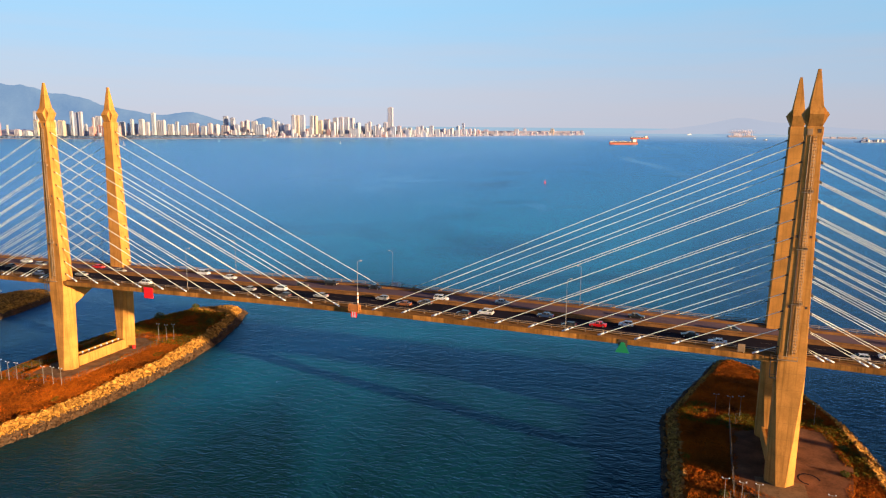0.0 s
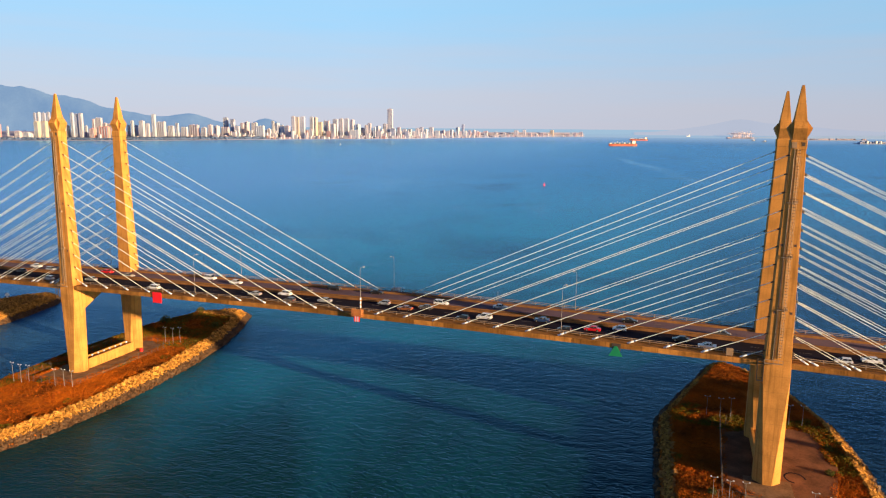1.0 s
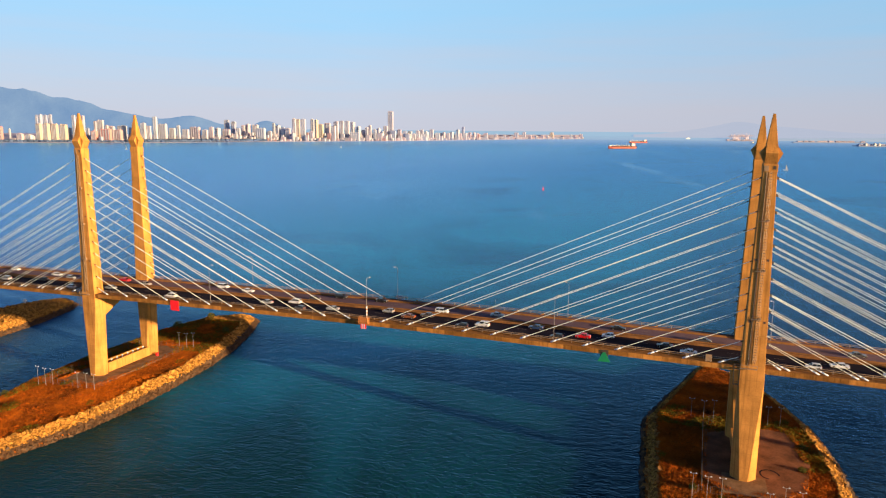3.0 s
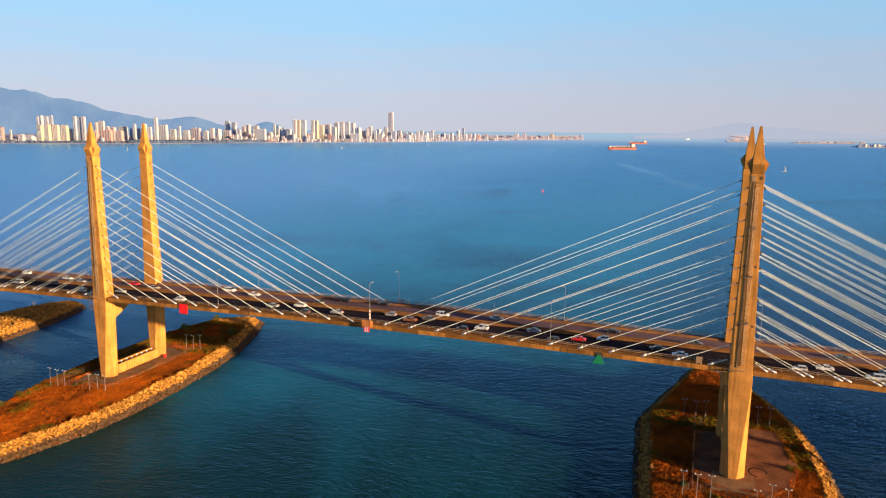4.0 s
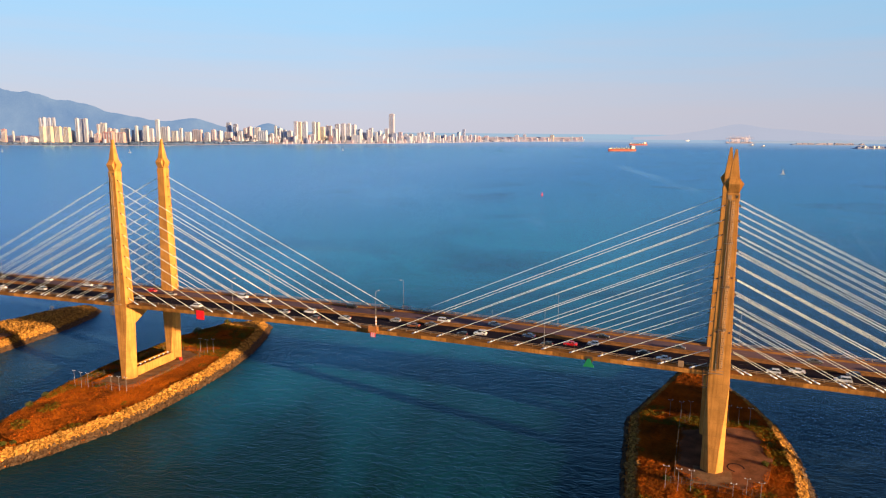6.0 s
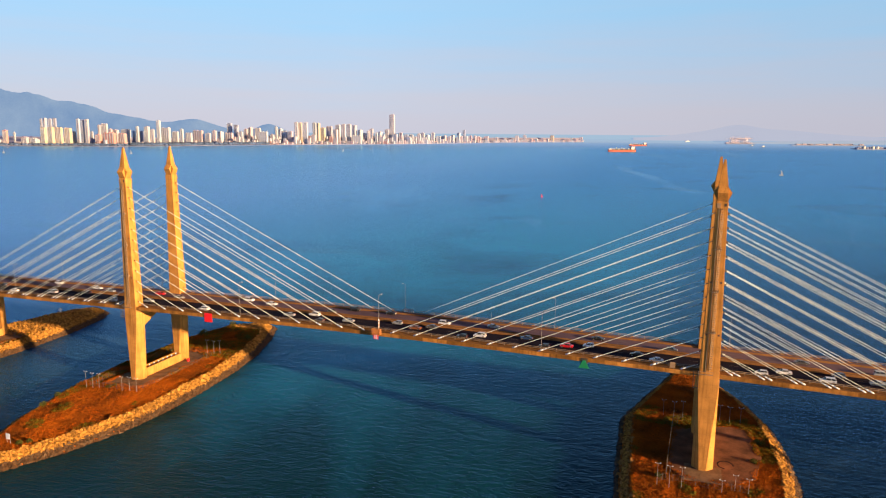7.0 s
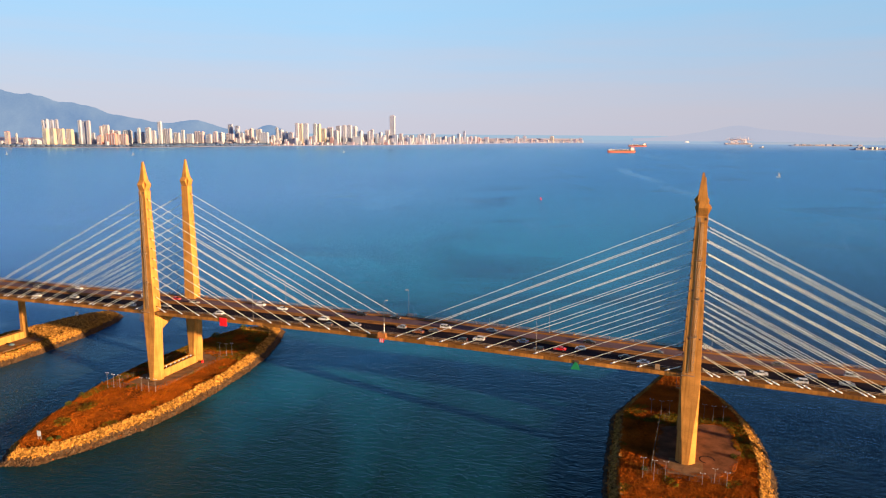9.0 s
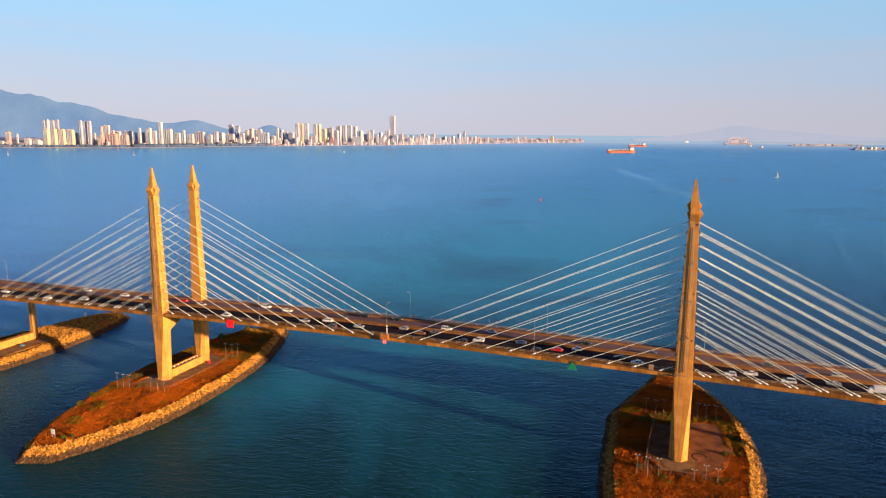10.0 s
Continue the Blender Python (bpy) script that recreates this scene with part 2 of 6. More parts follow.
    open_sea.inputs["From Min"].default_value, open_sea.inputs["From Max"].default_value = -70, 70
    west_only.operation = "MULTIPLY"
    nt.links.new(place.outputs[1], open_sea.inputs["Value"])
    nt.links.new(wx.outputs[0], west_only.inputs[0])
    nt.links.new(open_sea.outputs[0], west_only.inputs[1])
    nt.links.new(west_only.outputs[0], west_haze.inputs["Factor"])
    # the reflection colour is paled westward too, for the same haze
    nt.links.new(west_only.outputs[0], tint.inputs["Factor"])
    nt.links.new(mix.outputs["Result"], west_haze.inputs["A"])
    # pale curling streaks where currents meet
    smp = nt.nodes.new("ShaderNodeMapping")
    smp.inputs["Rotation"].default_value = (0, 0, radians(-20))
    smp.inputs["Scale"].default_value = (0.5, 1, 1)
    nt.links.new(g.outputs["Position"], smp.inputs["Vector"])
    sn = nt.nodes.new("ShaderNodeTexNoise")
    sn.inputs["Scale"].default_value, sn.inputs["Detail"].default_value, sn.inputs["Distortion"].default_value = 0.006, 8, 2.2
    nt.links.new(smp.outputs[0], sn.inputs["Vector"])
    sr = nt.nodes.new("ShaderNodeMapRange")
    sr.inputs["From Min"].default_value, sr.inputs["From Max"].default_value, sr.inputs["To Max"].default_value = 0.6, 0.74, 0.4
    nt.links.new(sn.outputs["Fac"], sr.inputs["Value"])
    sm = nt.nodes.new("ShaderNodeMix")
    sm.data_type = "RGBA"
    nt.links.new(sr.outputs[0], sm.inputs["Factor"])
    # darker water colour towards the east, strongest on the near side
    dx, dy, both, darken = nt.nodes.new("ShaderNodeMapRange"), nt.nodes.new("ShaderNodeMapRange"), nt.nodes.new("ShaderNodeMath"), nt.nodes.new("ShaderNodeMix")
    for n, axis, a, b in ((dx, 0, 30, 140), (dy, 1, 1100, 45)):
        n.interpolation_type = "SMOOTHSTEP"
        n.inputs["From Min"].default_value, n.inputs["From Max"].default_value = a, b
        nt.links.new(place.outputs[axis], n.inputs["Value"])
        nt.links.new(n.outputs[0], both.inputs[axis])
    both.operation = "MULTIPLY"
    darken.data_type = "RGBA"
    darken.inputs["B"].default_value = (0.001, 0.006, 0.018, 1)
    nt.links.new(both.outputs[0], darken.inputs["Factor"])
    nt.links.new(west_haze.outputs["Result"], darken.inputs["A"])
    nt.links.new(darken.outputs["Result"], sm.inputs["A"])
    sm.inputs["B"].default_value = (0.07, 0.15, 0.17, 1)
    last = sm.outputs["Result"]
    fn = nt.nodes.new("ShaderNodeTexNoise")
    fn.inputs["Scale"].default_value, fn.inputs["Detail"].default_value, fn.inputs["Distortion"].default_value = 0.012, 3, 2.5
    fmap = nt.nodes.new("ShaderNodeMapping")
    fmap.inputs["Rotation"].default_value = (0, 0, radians(-24))
    fmap.inputs["Scale"].default_value = (1.5, 0.2, 1)
    nt.links.new(g.outputs["Position"], fmap.inputs["Vector"])
    nt.links.new(fmap.outputs[0], fn.inputs["Vector"])
    off, size, thin_line = nt.nodes.new("ShaderNodeMath"), nt.nodes.new("ShaderNodeMath"), nt.nodes.new("ShaderNodeMapRange")
    off.operation, size.operation = "SUBTRACT", "ABSOLUTE"
    off.inputs[1].default_value = 0.5
    thin_line.inputs["From Min"].default_value, thin_line.inputs["From Max"].default_value = 0.0, 0.07
    thin_line.inputs["To Min"].default_value, thin_line.inputs["To Max"].default_value = 1.0, 0.0
    nt.links.new(fn.outputs["Fac"], off.inputs[0])
    nt.links.new(off.outputs[0], size.inputs[0])
    nt.links.new(size.outputs[0], thin_line.inputs["Value"])
    # patches of broken ripples
    slick_part = None
    for cx, cy, turn, lx, ly, amount in ((-407, 870, -25, 220, 330, 0.3), (330, 620, -20, 200, 420, 0.16), (-40, 760, -20, 180, 260, 0.1)):
        mp = nt.nodes.new("ShaderNodeMapping")
        mp.vector_type = "TEXTURE"
        mp.inputs["Location"].default_value = (cx, cy, 0)
        mp.inputs["Rotation"].default_value = (0, 0, radians(-turn))
        mp.inputs["Scale"].default_value = (lx, ly, 1000)
        ln = nt.nodes.new("ShaderNodeVectorMath")
        ln.operation = "LENGTH"
        fall = nt.nodes.new("ShaderNodeMapRange")
        fall.inputs["From Min"].default_value, fall.inputs["From Max"].default_value = 1.0, 0.35
        fall.inputs["To Min"].default_value, fall.inputs["To Max"].default_value = 0.0, amount
        cut = nt.nodes.new("ShaderNodeMath")
        cut.operation = "MULTIPLY"
        nt.links.new(g.outputs["Position"], mp.inputs["Vector"])
        nt.links.new(mp.outputs[0], ln.inputs[0])
        nt.links.new(ln.outputs["Value"], fall.inputs["Value"])
        nt.links.new(fall.outputs[0], cut.inputs[0])
        nt.links.new(thin_line.outputs[0], cut.inputs[1])
        if slick_part:
            slick_sum = nt.nodes.new("ShaderNodeMath")
            slick_sum.operation = "MAXIMUM"
            nt.links.new(slick_part, slick_sum.inputs[1])
            nt.links.new(cut.outputs[0], slick_sum.inputs[0])
        slick_part = slick_sum.outputs[0] if slick_part else cut.outputs[0]
    # long calm wakes and current lines: from, to, half width, strength
    for xa, ya, xb, yb, wide, amount in WAKES:
        mp, bend, warp, curve = nt.nodes.new("ShaderNodeMapping"), nt.nodes.new("ShaderNodeTexNoise"), nt.nodes.new("ShaderNodeVectorMath"), nt.nodes.new("ShaderNodeVectorMath")
        mp.vector_type = "TEXTURE"
        mp.inputs["Location"].default_value = ((xa + xb) / 2, (ya + yb) / 2, 0)
        mp.inputs["Rotation"].default_value = (0, 0, math.atan2(yb - ya, xb - xa))
        mp.inputs["Scale"].default_value = (math.hypot(xb - xa, yb - ya) / 2, wide * 3.0, 1000)
        bend.inputs["Scale"].default_value, bend.inputs["Detail"].default_value = 3.5 / math.hypot(xb - xa, yb - ya), 7
        bend.inputs["Roughness"].default_value = 0.62
        warp.operation, curve.operation = "SUBTRACT", "MULTIPLY_ADD"
        warp.inputs[1].default_value = (0.5, 0.5, 0.5)
        curve.inputs[1].default_value = (0.5, 5.0, 0)
        parts = nt.nodes.new("ShaderNodeSeparateXYZ")
        nt.links.new(g.outputs["Position"], mp.inputs["Vector"])
        nt.links.new(g.outputs["Position"], bend.inputs["Vector"])
        nt.links.new(bend.outputs["Color"], warp.inputs[0])
        nt.links.new(warp.outputs[0], curve.inputs[0])
        nt.links.new(mp.outputs[0], curve.inputs[2])
        nt.links.new(curve.outputs[0], parts.inputs[0])
        cut = nt.nodes.new("ShaderNodeMath")
        cut.operation = "MULTIPLY"
        for axis, strength in ((0, 1.0), (1, amount)):
            size, fall = nt.nodes.new("ShaderNodeMath"), nt.nodes.new("ShaderNodeMapRange")
            size.operation = "ABSOLUTE"
            fall.inputs["From Min"].default_value, fall.inputs["From Max"].default_value = 1.0, 0.4
            fall.inputs["To Min"].default_value, fall.inputs["To Max"].default_value = 0.0, strength
            nt.links.new(parts.outputs[axis], size.inputs[0])
            nt.links.new(size.outputs[0], fall.inputs["Value"])
            nt.links.new(fall.outputs[0], cut.inputs[axis])
        slick_sum = nt.nodes.new("ShaderNodeMath")
        slick_sum.operation = "MAXIMUM"
        nt.links.new(cut.outputs[0], slick_sum.inputs[0])
        nt.links.new(slick_part, slick_sum.inputs[1])
        slick_part = slick_sum.outputs[0]
    slick, slicked = nt.nodes.new("ShaderNodeBsdfGlossy"), nt.nodes.new("ShaderNodeMixShader")
    slick.inputs["Color"].default_value, slick.inputs["Roughness"].default_value = (0.5, 0.8, 1.0, 1), 0.25
    nt.links.new(slick_part, slicked.inputs[0])
    nt.links.new(mixer.outputs[0], slicked.inputs[1])
    nt.links.new(slick.outputs[0], slicked.inputs[2])
    nt.links.new(slicked.outputs[0], nt.nodes["Material Output"].inputs["Surface"])
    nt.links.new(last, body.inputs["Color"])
    # waves: swell, chop and ripples, crests lying across the wind
    height = None
    for sc, stretch, turn, amp, det in ((0.08, 0.5, -12, 0.6, 3), (0.42, 0.65, 4, 0.5, 2), (1.2, 0.75, -10, 0.4, 2)):
        mp = nt.nodes.new("ShaderNodeMapping")
        mp.inputs["Rotation"].default_value = (0, 0, radians(turn))
        mp.inputs["Scale"].default_value = (stretch, 1, 1)
        nt.links.new(g.outputs["Position"], mp.inputs["Vector"])
        n = nt.nodes.new("ShaderNodeTexNoise")
        n.inputs["Scale"].default_value, n.inputs["Detail"].default_value = sc, det
        nt.links.new(mp.outputs[0], n.inputs["Vector"])
        mu = nt.nodes.new("ShaderNodeMath")
        mu.operation = "MULTIPLY_ADD"
        mu.inputs[1].default_value = amp
        nt.links.new(n.outputs["Fac"], mu.inputs[0])
        if height:
            nt.links.new(height, mu.inputs[2])
        height = mu.outputs[0]
    bp = nt.nodes.new("ShaderNodeBump")
    bp.inputs["Strength"].default_value, bp.inputs["Distance"].default_value = 0.55, 1.3
    nt.links.new(height, bp.inputs["Height"])
    for n in (body, gloss, edge):
        nt.links.new(bp.outputs[0], n.inputs["Normal"])
    return m


WATER = water_material()

# ---------------------------------------------------------------- mesh helpers


def mesh_of(name, verts, faces, mat, smooth=False):
    me = bpy.data.meshes.new(name)
    me.from_pydata([tuple(v) for v in verts], [], faces)
    me.materials.append(mat)
    if smooth:
        me.shade_smooth()
    me.update()
    return me


def mesh_bm(name, bm, mat, smooth=False):
    me = bpy.data.meshes.new(name)
    bm.to_mesh(me)
    bm.free()
    me.materials.append(mat)
    if smooth:
        me.shade_smooth()
    return me


def part(name, bm, mat, parent=None, label="", smooth=False):
    ob = new(name, mesh_bm(name, bm, mat, smooth))
    ob.parent = parent
    if label:
        tagged(ob, label)
    return ob


def share(name, me, parent=None, m=None):
    ob = new(name, me)
    ob.parent = parent
    if m is not None:
        ob.matrix_basis = m
    return ob


def box(bm, x0, x1, y0, y1, z0, z1, bevel=0.0):
    r = bmesh.ops.create_cube(bm, size=1, matrix=Matrix.Translation(((x0 + x1) / 2, (y0 + y1) / 2, (z0 + z1) / 2)) @ Matrix.Diagonal((x1 - x0, y1 - y0, z1 - z0, 1)))
    if bevel:
        es = {e for v in r["verts"] for e in v.link_edges}
        bmesh.ops.bevel(bm, geom=list(es), offset=bevel, segments=1, affect="EDGES")
    return bm


def one_box(*a, bevel=0.0):
    return box(bmesh.new(), *a, bevel=bevel)


def rod(bm, a, b, r0, r1=None, n=8, caps=True):
    a, b = Vector(a), Vector(b)
    q = (b - a).to_track_quat("Z", "Y").to_matrix().to_4x4()
    bmesh.ops.create_cone(bm, cap_ends=caps, segments=n, radius1=r0, radius2=r0 if r1 is None else r1, depth=(b - a).length, matrix=Matrix.Translation((a + b) / 2) @ q)
    return bm


def one_rod(*a, **k):
    return rod(bmesh.new(), *a, **k)


def loft(bm, rings):
    """Skin between closed rings of equally many points, ends capped."""
    vs = [[bm.verts.new(p) for p in ring] for ring in rings]
    n = len(rings[0])
    for a, b in zip(vs, vs[1:]):
        for i in range(n):
            bm.faces.new((a[i], a[(i + 1) % n], b[(i + 1) % n], b[i]))
    bm.faces.new(vs[0][::-1])
    bm.faces.new(vs[-1])
    bmesh.ops.recalc_face_normals(bm, faces=bm.faces)
    return bm


def thing(name, label, category, group="", kind="", at=(0, 0, 0)):
    ob = new(name)
    ob.location = at
    return tagged(ob, label, category, group, kind)


# ---------------------------------------------------------------- distance: the far end of the strait is drawn in towards the eye
EYE_FAR = (96.2, -201.2, 101.2)
AHEAD, RIGHT = (-0.3331, 0.9429), (0.9429, 0.3331)
NEAR_LIMIT, SPAN_LIMIT = 3600.0, 1330.0


def drawn_in(dist):
    if dist < NEAR_LIMIT:
        return dist
    return NEAR_LIMIT + SPAN_LIMIT * (1 - math.exp(-(dist - NEAR_LIMIT) / SPAN_LIMIT))


def far(side, dist, z=0.0):
    """side: tangent of the bearing right of the axis; dist: true distance along the axis; z: true height. Gives the place and the scale there."""
    d = drawn_in(dist)
    s = d / dist
    p = Vector((EYE_FAR[0] + AHEAD[0] * d + RIGHT[0] * side * d, EYE_FAR[1] + AHEAD[1] * d + RIGHT[1] * side * d, EYE_FAR[2] + (z - EYE_FAR[2]) * s))
    return p, s


def build_sea():
    steps = [-2500, -1200, -500] + list(range(-100, 3600, 200)) + [3600 + 250 * k for k in range(14)] + [7500]
    sides = [-6000, -3500, -2200] + list(range(-1500, 1501, 250)) + [2200, 3500, 6000]
    verts, faces = [], []
    for d in steps:
        for s in sides:
            if d <= 1500:
                q = 1500
                p = Vector((EYE_FAR[0] + AHEAD[0] * d + RIGHT[0] * s / 1500 * q, EYE_FAR[1] + AHEAD[1] * d + RIGHT[1] * s / 1500 * q, 0))
            else:
                p, _ = far(s / 1500, d, 0)
            verts.append(p)
    w = len(sides)
    for i in range(len(steps) - 1):
        for j in range(w - 1):
            faces.append((i * w + j, i * w + j + 1, (i + 1) * w + j + 1, (i + 1) * w + j))
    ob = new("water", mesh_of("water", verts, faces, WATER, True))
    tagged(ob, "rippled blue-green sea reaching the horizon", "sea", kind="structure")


build_sea()

# ---------------------------------------------------------------- islands


# paved yards round the tower feet, anticlockwise
YARDS = {
    "middle_east": [(106.5, -9.3), (121, -10), (128, -3), (131, 13), (128.5, 35.5), (119.5, 35), (103.5, 28.6), (102.3, -4)],
    "middle_west": [(-122, -10), (-104.6, -10), (-103.2, -6), (-103.2, 32), (-106, 36), (-122, 36)],
    "far_west": [(-236, -4), (-210.5, -4), (-210.5, 30), (-236, 30)],
}


def yard_depth(x, y, yard):
    """How far a place lies inside a yard's edge."""
    return min((x - xa) * -(yb - ya) / math.hypot(xb - xa, yb - ya) + (y - ya) * (xb - xa) / math.hypot(xb - xa, yb - ya) for (xa, ya), (xb, yb) in zip(yard, yard[1:] + yard[:1]))


# waterlines, anticlockwise; every island is a convex heap of rock
ISLANDS = {
    "middle_west": dict(cx=-111, half=29, shore=[(-110, -78), (-99, -73.5), (-92.5, -60), (-87.5, -45), (-84.5, -31), (-83.5, -12), (-84.5, 12), (-86.8, 32), (-90.8, 53), (-98.5, 77), (-107, 95.5), (-117, 96), (-131, 83), (-137, 55), (-138.8, 15), (-136.5, -13), (-128, -47), (-118, -69)]),
    "middle_east": dict(cx=113, half=30, shore=[(106, -84), (120, -80), (133, -58), (139.5, -28), (141.2, 2), (140.5, 25), (137.5, 46.5), (130, 69), (123.9, 79.5), (115.5, 93), (108, 99), (101, 97.5), (92.6, 68.3), (88.3, 53), (84.4, 39.5), (85.3, 15), (87, -14), (89.5, -35), (94.5, -60)]),
    "far_west": dict(cx=-225, half=25, shore=[(-228, -76), (-215.5, -68), (-206, -40), (-202.5, -5), (-202.3, 15), (-203.8, 38), (-207, 59), (-212, 77), (-218, 88), (-227, 88), (-236, 80), (-243, 48), (-249, 7), (-248, -29), (-240, -63)]),
}
for isl in ISLANDS.values():
    isl["sides"] = []
    for (xa, ya), (xb, yb) in zip(isl["shore"], isl["shore"][1:] + isl["shore"][:1]):
        d = math.hypot(xb - xa, yb - ya)
        isl["sides"].append((xa, ya, (xb - xa) / d, (yb - ya) / d, d))


def island_z(x, y, isl):
    """Height of the island's surface and the distance inwards from its waterline."""
    edge = min((x - xa) * -ty + (y - ya) * tx for xa, ya, tx, ty, d in isl["sides"])
    edge += 0.5 * noise.noise(Vector((x * 0.12, y * 0.12, 9)))
    rise = max(-0.08, min(1.0, edge / 5.4))
    top = 3.9 + 0.5 * noise.noise(Vector((x * 0.05, y * 0.05, 3))) + 0.2 * noise.noise(Vector((x * 0.3, y * 0.3, 7)))
    return -0.3 + (top + 0.3) * (rise if rise < 0 else rise ** 0.85), edge


BLOCK = [(x, y, z) for z in (-1, 1) for x, y in ((-1, -1), (1, -1), (1, 1), (-1, 1))]
BLOCK_F = [(3, 2, 1, 0), (4, 5, 6, 7), (0, 1, 5, 4), (1, 2, 6, 5), (2, 3, 7, 6), (3, 0, 4, 7)]
ICO = [(0, 0, 1)] + [(math.cos(i * 1.2566) * 0.894, math.sin(i * 1.2566) * 0.894, 0.447) for i in range(5)] + [(math.cos((i + .5) * 1.2566) * 0.894, math.sin((i + .5) * 1.2566) * 0.894, -0.447) for i in range(5)] + [(0, 0, -1)]
ICO_F = [(0, i + 1, (i + 1) % 5 + 1) for i in range(5)] + [(i + 1, i + 6, (i + 1) % 5 + 1) for i in range(5)] + [((i + 1) % 5 + 1, i + 6, (i + 1) % 5 + 6) for i in range(5)] + [(11, (i + 1) % 5 + 6, i + 6) for i in range(5)]


def rocks_mesh(isl, rnd, lo, hi, n, north=None):
    """Broken stone laid on the slope between two distances from the waterline."""
    verts, faces = [], []
    weights = [side[4] for side in isl["sides"]]
    made = 0
    while made < n:
        xa, ya, tx, ty, d = rnd.choices(isl["sides"], weights)[0]
        a, b = rnd.uniform(0, d), rnd.uniform(lo - 0.4, hi + 0.4)
        x, y = xa + tx * a - ty * b, ya + ty * a + tx * b
        z, edge = island_z(x, y, isl)
        made += 0.02
        if not lo < edge < hi - (1.5 if x < isl["cx"] and hi < 6 else 0) or (north and y < north):
            continue
        r = rnd.uniform(0.2, 0.5) * (1.35 if rnd.random() < 0.15 else 1)
        sx, sy, sz = (r * rnd.uniform(0.6, 1.4) for _ in range(3))
        turn = Euler((rnd.uniform(0, 6), rnd.uniform(0, 6), rnd.uniform(0, 6))).to_matrix()
        base = len(verts)
        for v in BLOCK:
            q = turn @ Vector((v[0] * sx * rnd.uniform(0.55, 1.1), v[1] * sy * rnd.uniform(0.55, 1.1), v[2] * sz * rnd.uniform(0.5, 0.95)))
            verts.append((x + q.x, y + q.y, z + 0.06 + q.z))
        faces += [tuple(i + base for i in f) for f in BLOCK_F]
        made += 0.98
    return verts, faces


def yard_top(x, y):
    return any(yard_depth(x, y, yard) >= 0 for yard in YARDS.values())


def tufts(isl, rnd, count, keep, lo, hi):
    verts, faces = [], []
    y0, y1 = min(p[1] for p in isl["shore"]), max(p[1] for p in isl["shore"])
    made = 0
    while made < count:
        y = rnd.uniform(y0, y1)
        x = isl["cx"] + rnd.uniform(-1, 1) * isl["half"]
        z, edge = island_z(x, y, isl)
        if yard_top(x, y):
            z = max(z, 4.3)
        if edge < 4.9 or not keep(x, y):
            made += 0.2
            continue
        made += 1
        h = rnd.uniform(lo, hi)
        for _ in range(rnd.randint(7, 11)):
            a = rnd.uniform(0, 6.283)
            lean, w = rnd.uniform(0.2, 0.9) * h, rnd.uniform(0.1, 0.22) * h + 0.06
            ca, sa = math.cos(a), math.sin(a)
            ox, oy = rnd.uniform(-.65, .65), rnd.uniform(-.65, .65)
            b = len(verts)
            verts += [(x + ox - sa * w, y + oy + ca * w, z - 0.05), (x + ox + sa * w, y + oy - ca * w, z - 0.05), (x + ox + ca * lean, y + oy + sa * lean, z + h * rnd.uniform(0.7, 1.1))]
            faces.append((b, b + 1, b + 2))
    return verts, faces


def bushes(isl, rnd, count, keep, lo, hi):
    """Rounded shrubs of loose leafy sprays, thickest on the outside."""
    verts, faces = [], []
    y0, y1 = min(p[1] for p in isl["shore"]), max(p[1] for p in isl["shore"])
    made = 0
    while made < count:
        y = rnd.uniform(y0, y1)
        x = isl["cx"] + rnd.uniform(-1, 1) * isl["half"]
        made += 0.04
        z, edge = island_z(x, y, isl)
        if edge < 5.2 or not keep(x, y):
            continue
        made += 0.96
        size = rnd.uniform(lo, hi)
        for _ in range(rnd.randint(16, 26)):
            a, up = rnd.uniform(0, 6.283), rnd.uniform(0.05, 1.0)
            flat, r = math.sqrt(1 - up * up), size * rnd.uniform(0.7, 1.1)
            c = Vector((x + math.cos(a) * flat * r * 1.2, y + math.sin(a) * flat * r * 1.2, z + up * r * 0.8))
            out = Vector((math.cos(a) * flat + rnd.gauss(0, 0.35), math.sin(a) * flat + rnd.gauss(0, 0.35), up + rnd.gauss(0, 0.3))).normalized()
            u = out.orthogonal().normalized()
            u = (u * math.cos(a * 3) + out.cross(u) * math.sin(a * 3)) * size * rnd.uniform(0.25, 0.45)
            v = out.cross(u) * rnd.uniform(0.5, 0.9)
            b = len(verts)
            verts += [c - u, c + v, c + u, c - v]
            faces.append((b, b + 1, b + 2, b + 3))
    return verts, faces


